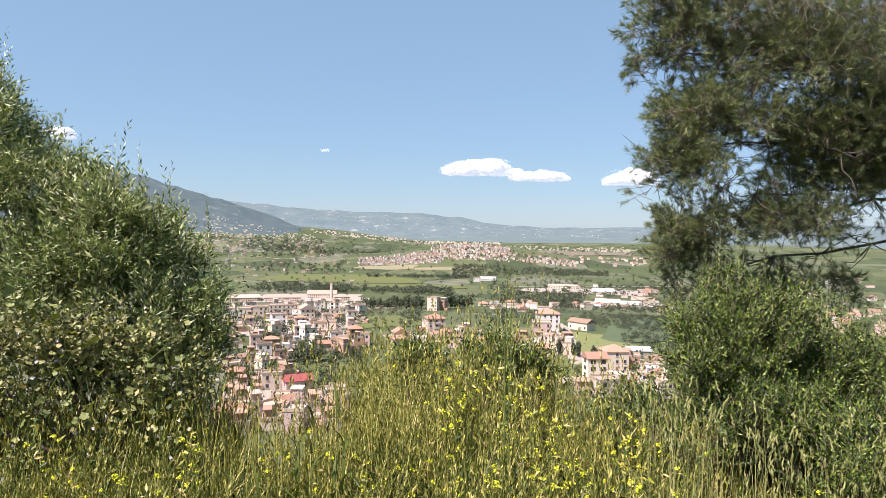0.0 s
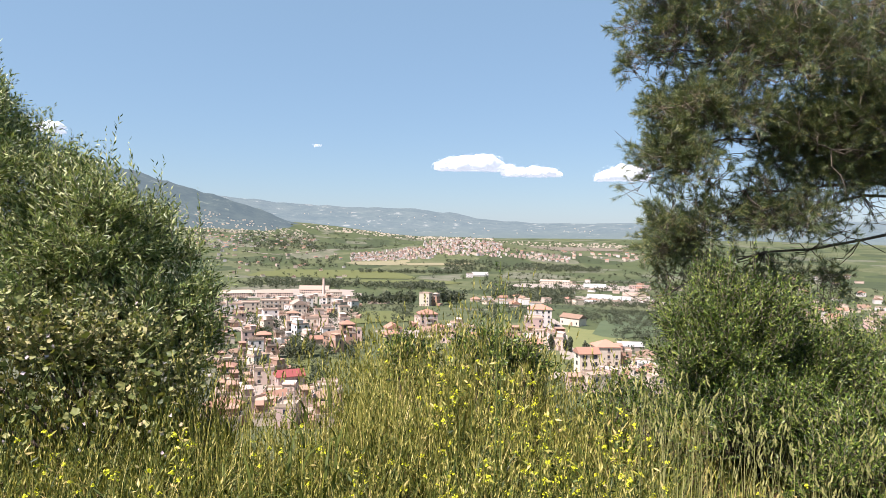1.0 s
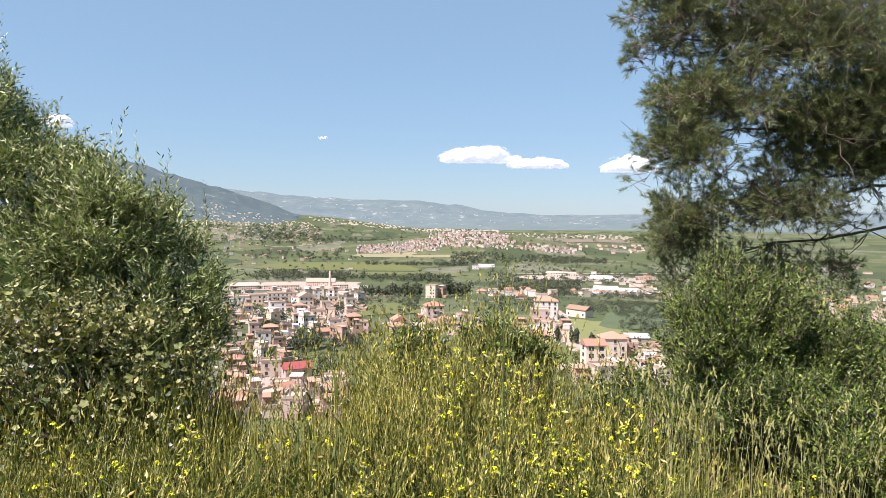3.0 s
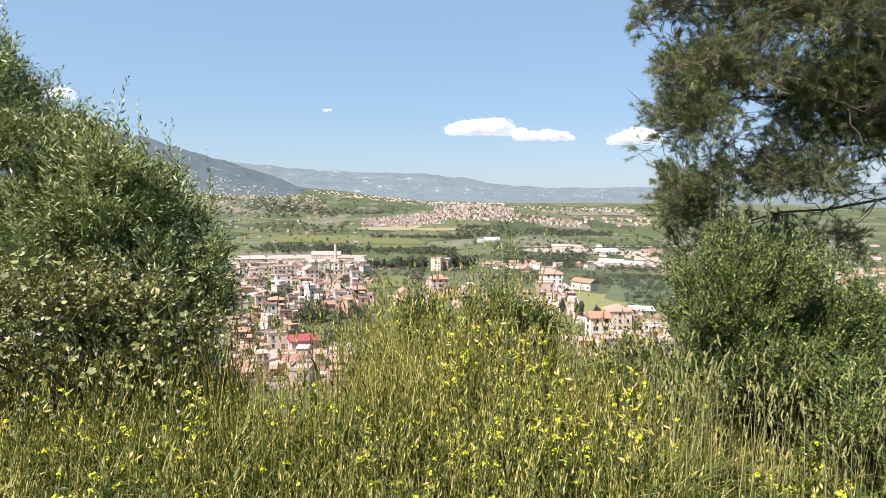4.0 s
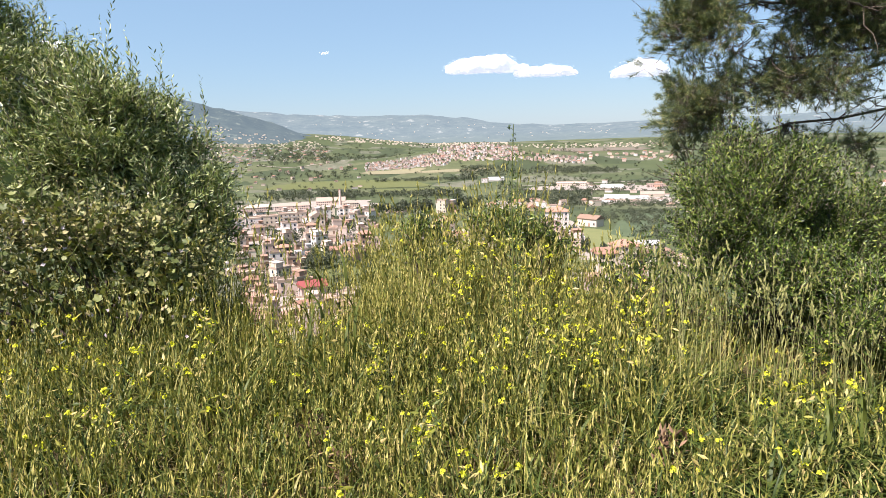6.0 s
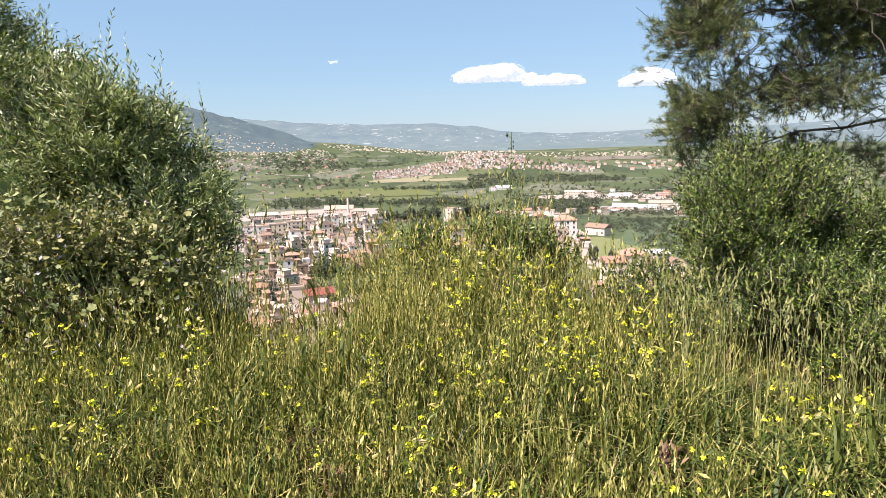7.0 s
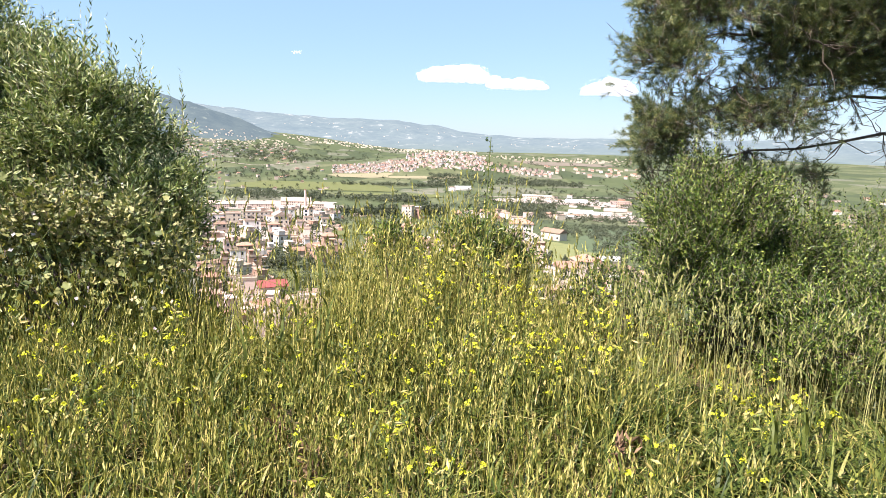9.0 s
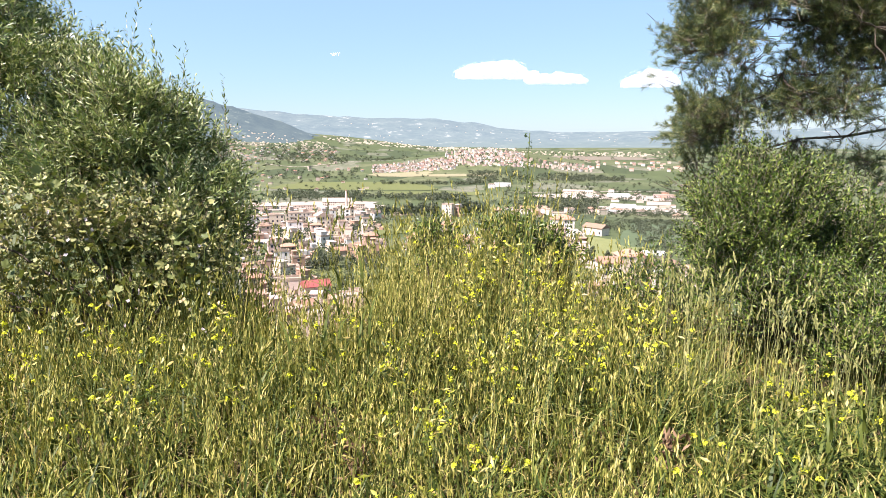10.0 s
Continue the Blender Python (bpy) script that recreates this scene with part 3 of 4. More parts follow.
spikes("wild_oats", "thin-stalked wild oats at the side of the gap", 110, (-0.75, 0.1, 3.6, 4.4), 1.75, 0.080, 0.009, SPIKE, 0.06, False, cap=1.2)


# ---- clouds ----
def cloud_material():
    m, n, l, b = material("cloud_white", 1.0, 0, 0)
    b.inputs["Base Color"].default_value = (0.62, 0.64, 0.66, 1)
    # part of the cloud's sunlit brightness is put in as emission
    b.inputs["Emission Color"].default_value = (0.92, 0.95, 1.0, 1)
    b.inputs["Emission Strength"].default_value = 0.24
    return m


CLOUD = cloud_material()


def cloud(label, bearing, lift, width, height, lumps, seed, taper, wisps=190, solid=True):
    """A fair-weather cloud of many lumps over a flat base, far off."""
    r = random.Random(seed)
    bm = bmesh.new()
    for k in range(lumps):
        u = (k + 0.5) / lumps
        size = height * (0.30 + 0.42 * r.random()) * taper(u)
        c = Vector(((u - 0.5) * width, r.uniform(-0.3, 0.3) * height, size * r.uniform(0.35, 0.9)))
        if solid:
            out = bmesh.ops.create_icosphere(bm, subdivisions=3, radius=1)
            for v in out["verts"]:
                d = v.co.copy()
                f = 0.92 + 0.30 * noise.fractal(d * 1.7 + c * 0.01, 1.0, 2.0, 4)
                v.co = c + Vector((d.x * 1.55, d.y, d.z * 0.85)) * size * f
                if v.co.z < 0:
                    v.co.z *= 0.12
        # fine shreds that break up the rim
        for q in range(wisps):
            d = Vector((r.gauss(0, 1), r.gauss(0, 1), r.gauss(0, 1))).normalized()
            p = c + Vector((d.x * 1.55, d.y, d.z * 0.85)) * size * (0.88 + abs(r.gauss(0, 0.16)))
            if p.z < 0:
                p.z = p.z * 0.15 - abs(r.gauss(0, 4))
            e = r.uniform(1.2, 3.4)
            t = [bm.verts.new(p + Vector(o) * e) for o in ((1.6, 0, -0.5), (-1.6, 0.4, -0.4), (0.2, -1, -0.3), (0, 0, 0.9))]
            for o in ((0, 1, 3), (1, 2, 3), (2, 0, 3), (0, 2, 1)):
                bm.faces.new([t[m] for m in o])
    me = bpy.data.meshes.new("cloud")
    bm.to_mesh(me)
    bm.free()
    me.materials.append(CLOUD)
    me.polygons.foreach_set("use_smooth", np.ones(len(me.polygons), bool))
    ob = new("cloud", me)
    a = radians(bearing)
    ob.matrix_world = Matrix.Translation((4750 * math.sin(a), 4750 * math.cos(a), lift)) @ pose(0, 0, 0, 0, 0, -bearing)
    return tagged(ob, label, "cloud", kind="structure")


cloud("small white cumulus with a flat base", 2.55, 412, 540, 100, 20, 3, lambda u: 0.45 + 0.75 * math.sin(math.pi * min(u * 1.15, 1)) ** 0.6)
cloud("thin white cloud bank beside a larger one", 7.2, 376, 390, 64, 16, 5, lambda u: 0.4 + 0.7 * math.sin(math.pi * u) ** 0.5)
cloud("white cumulus partly behind the pine", 14.6, 348, 320, 90, 12, 8, lambda u: 0.4 + 0.8 * math.sin(math.pi * u) ** 0.5)
cloud("faint scrap of cloud", -10.9, 556, 46, 26, 4, 9, lambda u: 0.7, 14, False)
cloud("small white cloud behind the tall shrub", -30.6, 548, 150, 60, 8, 12, lambda u: 0.5 + 0.6 * math.sin(math.pi * u), 60)


# ---- valley: fields, yards, roads ----
def spot(bearing, r, lift=0.0):
    x, y = r * math.sin(radians(bearing)), r * math.cos(radians(bearing))
    return x, y, gz1(x, y) + lift


# blue is raised in the crop and scrub colours in place of valley haze
GREEN_FIELD = plain("young_crop", (0.0732, 0.0865, 0.0262), (0.136, 0.139, 0.045), 0.25, 0.95, 0)
BRIGHT_FIELD = plain("spring_meadow", (0.115, 0.13, 0.0468), (0.18, 0.18, 0.0702), 0.15, 0.95, 0)
YELLOW_FIELD = plain("flowering_crop", (0.245, 0.209, 0.112), (0.18, 0.166, 0.103), 0.03, 0.95, 0)
DUST = plain("pale_earth", (0.25, 0.205, 0.165), (0.35, 0.30, 0.25), 0.08, 0.95, 0)
PLOUGHED = plain("ploughed_earth", (0.13, 0.105, 0.075), (0.18, 0.15, 0.11), 0.05, 0.95, 0)
SCRUB = plain("scrub_ground", (0.0504, 0.072, 0.0328), (0.0936, 0.115, 0.0562), 0.08, 0.95, 0)


def patch(name, label, bearing, r, half_across, half_deep, mat, seed, lift=0.35, turn=0.0):
    """A field or yard with a crooked outline, laid on the land."""
    g = random.Random(seed)
    cx, cy, _ = spot(bearing, r)
    nu, ns = 10, 40
    ph = g.random() * 9
    ca, sa = math.cos(radians(turn - bearing)), math.sin(radians(turn - bearing))
    verts = []
    for i in range(nu):
        u = max(i / (nu - 1), 0.02)
        for j in range(ns):
            a = 2 * math.pi * j / ns
            sq = 1 / max(abs(math.cos(a)), abs(math.sin(a)))
            k = u * (0.35 + 0.65 * sq) * (1 + 0.10 * math.sin(3 * a + ph) + 0.05 * math.sin(7 * a + 2 * ph))
            px, py = half_across * k * math.cos(a), half_deep * k * math.sin(a)
            x, y = cx + px * ca - py * sa, cy + px * sa + py * ca
            verts.append((x, y, gz1(x, y) + lift))
    return tagged(land(name, verts, grid_faces(nu, ns, True), mat), label, "field", kind="structure")


patch("field", "bright green meadow on a slope above the road", 12.2, 352, 18, 36, BRIGHT_FIELD, 1, 0.4, 10)
patch("field", "green meadow among houses", 10.1, 285, 11, 20, GREEN_FIELD, 2)
patch("field", "green grass slope below the town", -10.0, 262, 26, 26, GREEN_FIELD, 3)
patch("field", "green scrub slope with paths", -5.2, 440, 26, 50, GREEN_FIELD, 4)
patch("field", "yellow flowering field below the village", -5.6, 1690, 75, 38, YELLOW_FIELD, 5, 0.8)
patch("field", "ochre field below the village", -0.6, 1660, 90, 20, YELLOW_FIELD, 6, 0.8)
patch("field", "green fields in long strips", -9.5, 1390, 150, 120, GREEN_FIELD, 7, 0.8)
patch("field", "green fields beside a tree belt", -3.5, 1180, 90, 60, GREEN_FIELD, 8, 0.8)
patch("yard", "pale bare factory yard", -13.4, 920, 105, 60, DUST, 11, 0.6)
patch("yard", "dusty ground between town houses", -15, 430, 45, 70, DUST, 12)
patch("yard", "dusty ground between houses", -13.2, 205, 15, 34, DUST, 13)
patch("yard", "pale bare ground round a house", -2.2, 352, 22, 12, DUST, 14)
patch("yard", "pale yard in front of a house", 8.6, 352, 7, 24, DUST, 15)
patch("yard", "bare industrial ground", 13.5, 880, 80, 60, DUST, 16, 0.6)
patch("yard", "bare industrial ground beyond trees", 11.5, 1120, 110, 60, DUST, 17, 0.7)
patch("yard", "dusty ground between houses", 14.6, 285, 26, 36, DUST, 18)
patch("field", "brown ploughed rise beyond the village", 9.5, 2480, 260, 130, PLOUGHED, 19, 1.0)
patch("yard", "pale earth slope behind the pine", 27, 620, 70, 60, DUST, 21, 0.6)
patch("field", "dark scrubland", 17.0, 440, 30, 75, SCRUB, 20, 0.45)


def road(label, stops, width, mat, lift=0.55):
    pts = [Vector(spot(b, r)) for b, r in stops]
    verts = []
    steps = 10
    rows = []
    for i in range(len(pts) - 1):
        p0, p1, p2, p3 = pts[max(i - 1, 0)], pts[i], pts[i + 1], pts[min(i + 2, len(pts) - 1)]
        for s in range(steps):
            u = s / steps
            rows.append(0.5 * ((2 * p1) + (p2 - p0) * u + (2 * p0 - 5 * p1 + 4 * p2 - p3) * u * u + (3 * p1 - p0 - 3 * p2 + p3) * u ** 3))
    rows.append(pts[-1])
    for i, p in enumerate(rows):
        t = (rows[min(i + 1, len(rows) - 1)] - rows[max(i - 1, 0)]).normalized()
        s = Vector((t.y, -t.x, 0)).normalized() * width / 2
        for q in (p - s, p + s):
            verts.append((q.x, q.y, gz1(q.x, q.y) + lift))
    return tagged(land("road", verts, grid_faces(len(rows), 2), mat), label, "road", kind="structure")


road("pale dusty lane climbing past houses", [(9.0, 440), (9.6, 400), (10.0, 350), (10.6, 322), (12.4, 308), (15, 312)], 4.5, DUST)
road("pale farm track between fields", [(-16.8, 1980), (-14, 1900), (-11, 2000), (-7, 2150)], 7, DUST, 1.2)
road("pale road along the valley floor", [(4, 1180), (8, 1230), (12, 1260), (18, 1300)], 10, DUST, 1.2)

# ---- buildings ----
WALLS = {
    "white": plain("white_plaster", (0.644, 0.588, 0.546), (0.551, 0.494, 0.454), 0.5, 0.9, 0.2, per_object=0.10),
    "cream": plain("cream_plaster", (0.613, 0.515, 0.404), (0.536, 0.442, 0.348), 0.5, 0.9, 0.2, per_object=0.12),
    "peach": plain("peach_plaster", (0.598, 0.458, 0.376), (0.505, 0.385, 0.319), 0.5, 0.9, 0.2, per_object=0.12),
    "pink": plain("pink_plaster", (0.536, 0.377, 0.327), (0.459, 0.327, 0.284), 0.5, 0.9, 0.2, per_object=0.12),
    "brick": plain("bare_hollow_brick", (0.378, 0.216, 0.142), (0.326, 0.216, 0.162), 0.9, 0.95, 0.4, per_object=0.15),
    "grey": plain("bare_concrete", (0.348, 0.293, 0.247), (0.272, 0.231, 0.194), 0.6, 0.95, 0.3, per_object=0.15),
}
ROOFS = {
    "tile": plain("clay_tile", (0.374, 0.194, 0.13), (0.302, 0.173, 0.122), 0.8, 0.9, 0.4, per_object=0.15),
    "brown": plain("weathered_tile", (0.216, 0.137, 0.0936), (0.288, 0.194, 0.137), 0.8, 0.9, 0.4, per_object=0.15),
    "red": plain("red_sheet", (0.288, 0.072, 0.0648), (0.238, 0.0648, 0.0576), 0.6, 0.6, 0.1),
    "flat": plain("roof_screed", (0.432, 0.333, 0.261), (0.313, 0.235, 0.18), 0.6, 0.95, 0.2, per_object=0.15),
    "white": plain("white_sheet", (0.398, 0.377, 0.354), (0.321, 0.305, 0.284), 0.4, 0.6, 0.1),
}
GLASS = material("dark_window_glass", 0.15, 0, 0.5)[0]
GLASS.node_tree.nodes["Principled BSDF"].inputs["Base Color"].default_value = (0.035, 0.04, 0.05, 1)
SILL = plain("sill_concrete", (0.432, 0.403, 0.36), (0.36, 0.331, 0.302), 2, 0.9, 0.1)


def box(bm, x0, x1, y0, y1, z0, z1):
    v = [bm.verts.new((x, y, z)) for z in (z0, z1) for x, y in ((x0, y0), (x1, y0), (x1, y1), (x0, y1))]
    for f in ((3, 2, 1, 0), (4, 5, 6, 7), (0, 1, 5, 4), (1, 2, 6, 5), (2, 3, 7, 6), (3, 0, 4, 7)):
        bm.faces.new([v[i] for i in f])


def finish(name, bm, mat):
    me = bpy.data.meshes.new(name)
    bm.to_mesh(me)
    bm.free()
    me.materials.append(mat)
    return me


def boxes(name, mat, *dims):
    bm = bmesh.new()
    for d in dims:
        box(bm, *d)
    return finish(name, bm, mat)


PANE = boxes("pane", GLASS, (-0.5, 0.5, -0.04, 0.05, -0.65, 0.65))
SILL_MESH = boxes("sill", SILL, (-0.65, 0.65, -0.22, 0.02, -0.75, -0.65))
SHUTTER = boxes("shutter", ROOFS["brown"], (-0.55, 0.55, -0.07, 0.05, 0.30, 0.72))
SLOT = boxes("opening", GLASS, (-0.95, 0.95, -0.05, 0.05, -0.8, 0.8))
BALCONY = boxes("balcony", SILL, (-1.5, 1.5, -1.1, 0.0, -0.12, 0.0), (-1.5, 1.5, -1.1, -1.0, 0.0, 0.95), (-1.5, -1.42, -1.0, 0.0, 0.0, 0.95), (1.42, 1.5, -1.0, 0.0, 0.0, 0.95))
DOOR = boxes("door", ROOFS["brown"], (-0.55, 0.55, -0.05, 0.05, 0.0, 2.1))


def roof_mesh(kind, w, d, h, mat):
    bm = bmesh.new()
    o = 0.45
    if kind == "flat":
        # slab with a parapet all round
        a, b, t = w / 2 + 0.12, d / 2 + 0.12, 0.22
        box(bm, -a, a, -b, b, h, h + 0.18)
        for q in ((-a, a, -b, -b + t), (-a, a, b - t, b), (-a, -a + t, -b + t, b - t), (a - t, a, -b + t, b - t)):
            box(bm, *q, h + 0.18, h + 0.85)
    elif kind == "shed":
        a, b = w / 2 + 0.3, d / 2 + 0.3
        p = [(-a, -b, h), (a, -b, h), (a, b, h + 0.12 * d), (-a, b, h + 0.12 * d)]
        v = [bm.verts.new((x, y, z + t)) for t in (0, 0.2) for x, y, z in p]
        for f in ((3, 2, 1, 0), (4, 5, 6, 7), (0, 1, 5, 4), (1, 2, 6, 5), (2, 3, 7, 6), (3, 0, 4, 7)):
            bm.faces.new([v[i] for i in f])
    else:
        a, b = w / 2 + o, d / 2 + o
        rise = 0.36 * min(w, d) * (0.8 if kind == "hip" else 0.9)
        if w >= d:
            e = a - (b if kind == "hip" else 0)
            ridge_line = [(-e, 0, h + rise), (e, 0, h + rise)]
        else:
            e = b - (a if kind == "hip" else 0)
            ridge_line = [(0, -e, h + rise), (0, e, h + rise)]
        c = [(-a, -b, h), (a, -b, h), (a, b, h), (-a, b, h)]
        lo = [bm.verts.new((x, y, z - 0.02)) for x, y, z in c]
        mid = [bm.verts.new((x, y, z + 0.18)) for x, y, z in c]
        r0, r1 = (bm.verts.new(p) for p in ridge_line)
        bm.faces.new(lo[::-1])
        for i in range(4):
            bm.faces.new((lo[i], lo[(i + 1) % 4], mid[(i + 1) % 4], mid[i]))
        if w >= d:
            fs = [(mid[0], mid[1], r1, r0), (mid[1], mid[2], r1), (mid[2], mid[3], r0, r1), (mid[3], mid[0], r0)]
        else:
            fs = [(mid[0], mid[1], r0), (mid[1], mid[2], r1, r0), (mid[2], mid[3], r1), (mid[3], mid[0], r0, r1)]
        for f in fs:
            bm.faces.new(f)
    return finish("roof", bm, mat)


def building(name, label, bearing, r, w, d, floors, wall, roof, roof_mat, turn=0.0, windows=2, balconies=0, group="", seed=0, base=0.0, storey=2.75, posts=False):
    """A house: windows 0 none, 1 plain panes, 2 panes with sills and shutters, 3 wide openings."""
    g = random.Random(seed + int(bearing * 100) + int(r))
    x, y, z = spot(bearing, r, base)
    ob = thing(name, label, "house" if name != "factory_hall" else "factory", (x, y, z), group)
    ob.rotation_euler = (0, 0, radians(turn - bearing))
    h = floors * storey
    part("wall", boxes("wall", WALLS[wall], (-w / 2, w / 2, -d / 2, d / 2, -3.0, h)), ob)
    part("roof", roof_mesh(roof, w, d, h, ROOFS[roof_mat]), ob)
    if windows:
        gap = 2.7 if windows < 3 else 3.4
        faces = [(w, (0, -d / 2), 0), (d, (w / 2, 0), 90), (d, (-w / 2, 0), -90)]
        for length, (ox, oy), rot in faces:
            n = max(1, int((length - 0.8) / gap))
            for fl in range(floors):
                for k in range(n):
                    if g.random() < 0.14:
                        continue
                    s = (k + 0.5) / n * length - length / 2
                    a = radians(rot)
                    m = Matrix.Translation((ox + s * math.cos(a), oy + s * math.sin(a), fl * storey + 1.65)) @ Matrix.Rotation(a, 4, "Z")
                    if fl == 0 and k == n // 2 and rot == 0:
                        q = part("door", DOOR, ob)
                        q.matrix_local = m @ Matrix.Translation((0, 0, -1.6))
                        continue
                    q = part("window", SLOT if windows == 3 else PANE, ob)
                    q.matrix_local = m
                    if windows == 2:
                        part("sill", SILL_MESH, q)
                        if g.random() < 0.4:
                            part("shutter", SHUTTER, q)
                    if balconies and rot == 0 and fl > 0 and (k + 1) % balconies == 0:
                        q = part("balcony", BALCONY, ob)
                        q.matrix_local = m @ Matrix.Translation((0, -0.05, -1.3))
    if roof == "flat" and windows and w < 12:
        # houses grow by pieces: a set-back room on the roof, a lean-to beside
        if g.random() < 0.55:
            e, x0 = g.uniform(0.35, 0.6) * w, g.choice((-1, 1))
            x0 = -w / 2 + 0.3 if x0 < 0 else w / 2 - 0.3 - e
            q = part("roof_room", boxes("roof_room", WALLS[g.choice((wall, wall, "brick", "peach"))], (x0, x0 + e, -d / 2 + g.uniform(0.3, 2.0), d / 2 - 0.3, h + 0.18, h + 2.5), (x0 - 0.2, x0 + e + 0.2, -d / 2 + 0.25, d / 2 - 0.2, h + 2.5, h + 2.68)), ob)
        if g.random() < 0.5:
            e, x0 = g.uniform(2.0, 3.6), g.choice((-1, 1))
            x0, x1 = (-w / 2 - e, -w / 2 - 0.003) if x0 < 0 else (w / 2 + 0.003, w / 2 + e)
            part("lean_to", boxes("lean_to", WALLS[g.choice(("brick", "brick", wall, "peach"))], (x0, x1, -d / 2 + g.uniform(-1.5, 1.0), d / 2 - 0.8, -3.0, g.uniform(2.2, 3.0))), ob)
    if posts:
        # starter columns of a floor still to come
        for k in range(4):
            for s in (-1, 1):
                q = part("post", boxes("post", WALLS["grey"], (-0.15, 0.15, -0.15, 0.15, h + 0.18, h + 2.0)), ob)
                q.location = (-w / 2 + 0.4 + k * (w - 0.8) / 3, s * (d / 2 - 0.5), 0)
    return ob


near_town = "houses on the slope below"
building("house", "pink-walled house with a bright red sheet roof", -13.0, 226, 8.6, 6, 2, "pink", "gable", "red", 14, 2, 0, near_town)
building("house", "peach three-storey house with a clay hip roof and balconies", -1.45, 374, 10, 9, 3, "peach", "hip", "tile", 12, 2, 2, "houses in the valley")
building("house", "pale cream flat-roofed block beside poplars", -1.6, 580, 9, 8, 4, "cream", "flat", "flat", -20, 1, 0, "houses in the valley")
building("house", "brick house still without plaster behind a pale block", -0.9, 585, 8, 8, 3, "brick", "flat", "flat", -20, 1, 0, "houses in the valley")
building("house", "salmon apartment house with rows of balconies", 7.6, 366, 9.5, 9, 3, "pink", "flat", "flat", 6, 2, 2, "houses in the valley")
building("house", "white house with an orange hip roof and wide eaves", 8.1, 384, 13, 9, 4, "white", "hip", "tile", 4, 2, 0, "houses in the valley")
building("farmhouse", "long cream farm building with a weathered tile roof", 10.9, 402, 14, 7, 1, "cream", "gable", "brown", -38, 1, 0, "houses in the valley", storey=4.4)
building("house", "cream house with an orange tile roof beside a meadow", 13.6, 288, 10, 9, 3, "cream", "hip", "tile", 18, 2, 0, near_town)
building("house", "cream house with open upper floor and tile roof", 12.1, 266, 8, 7, 3, "cream", "gable", "tile", 20, 3, 0, near_town)
building("house", "small brown-roofed house below a cream one", 12.0, 248, 6.5, 5, 1, "peach", "hip", "brown", 12, 1, 0, near_town)
building("house", "pink house with posts for a floor to come", 11.6, 234, 9, 7, 1, "pink", "flat", "flat", 8, 1, 0, near_town, posts=True)
building("shed", "low shed with a white sheet roof", 15.6, 326, 11, 8, 1, "grey", "shed", "white", 10, 0, 0, near_town)
building("house", "long pale house with an open ground floor", 16.9, 292, 13, 7, 1, "white", "flat", "flat", 6, 3, 0, near_town)
building("apartment_block", "white three-storey apartment block", -18.5, 452, 6, 9, 3, "white", "flat", "flat", 4, 1, 0, "apartment blocks")
building("apartment_block", "white three-storey apartment block with blue-grey sides", -17.35, 450, 8, 9, 3, "white", "flat", "flat", 4, 1, 0, "apartment blocks")
building("apartment_block", "pale apartment block behind the white ones", -16.2, 470, 12, 9, 3, "cream", "flat", "flat", 4, 1, 0, "apartment blocks")
building("apartment_block", "long cream apartment block with five bays", -14.15, 500, 21, 10, 3, "cream", "flat", "flat", 3, 2, 2, "apartment blocks")
building("house", "white villa with rows of dark windows", -14.6, 425, 9, 8, 2, "white", "flat", "flat", 8, 1, 0, "houses of the town")
building("house", "cream plastered house with a gable", -12.3, 440, 10, 9, 3, "cream", "gable", "flat", -80, 1, 0, "houses of the town")
building("house", "grey office block with a white front", -9.6, 560, 14, 10, 3, "white", "flat", "flat", -12, 3, 0, "houses of the town")
for b, r, w, d, fl, roof, rm, wall, txt in (
        (-17.2, 905, 36, 20, 2, "shed", "flat", "peach", "long tan factory hall with a low roof"),
        (-14.2, 890, 45, 18, 2, "shed", "flat", "peach", "long brick factory hall with a weathered roof"),
        (-11.0, 930, 39, 16, 2, "gable", "flat", "peach", "long factory hall beside a chimney"),
        (-9.4, 880, 20, 12, 2, "shed", "flat", "cream", "factory shed with a pale roof"),
        (-8.2, 640, 17, 9, 1, "shed", "flat", "white", "low white workshop with a pale roof"),
        (-5.6, 640, 20, 8, 1, "shed", "flat", "peach", "low workshop roof beside a tree belt"),
        (13.0, 905, 31, 16, 1, "gable", "white", "cream", "long white warehouse with a pale sheet roof"),
        (14.6, 880, 27, 14, 1, "gable", "white", "cream", "pale warehouse with a sheet roof"),
        (12.0, 800, 20, 10, 1, "shed", "white", "grey", "low warehouse with a pale roof"),
        (15.8, 960, 31, 14, 1, "gable", "flat", "cream", "cream warehouse with a tan roof"),
        (9.3, 1180, 51, 15, 2, "shed", "flat", "cream", "long cream industrial hall"),
        (12.6, 1090, 34, 18, 1, "gable", "white", "cream", "pale warehouse beyond trees"),
        (16.2, 1140, 34, 16, 2, "flat", "flat", "pink", "salmon industrial building with flat roof"),
        (3.0, 1400, 33, 18, 1, "gable", "white", "white", "white farm hall among fields"),
        (2.1, 1360, 14, 10, 3, "flat", "flat", "white", "white block beside a farm hall")):
    building("factory_hall", txt, b, r, w, d, fl, wall, roof, rm, (b * 7) % 13 - 6, 1 if fl > 1 else 0, 0, "factory halls", storey=2.7)

bx, by, bz = spot(-10.25, 915)
chimney = thing("factory_chimney", "tall brick factory chimney", "chimney", (bx, by, bz))
v, f = tubes([([(0, 0, -1), (0, 0, 14), (0, 0, 22)], [1.9, 1.5, 1.3])], 12)
part("shaft", fast_mesh("shaft", v, f, WALLS["peach"], True), chimney)
v, f = tubes([([(0, 0, 21.4), (0, 0, 22.4)], [1.6, 1.6])], 12)
part("cap", fast_mesh("cap", v, f, WALLS["brick"], True), chimney)


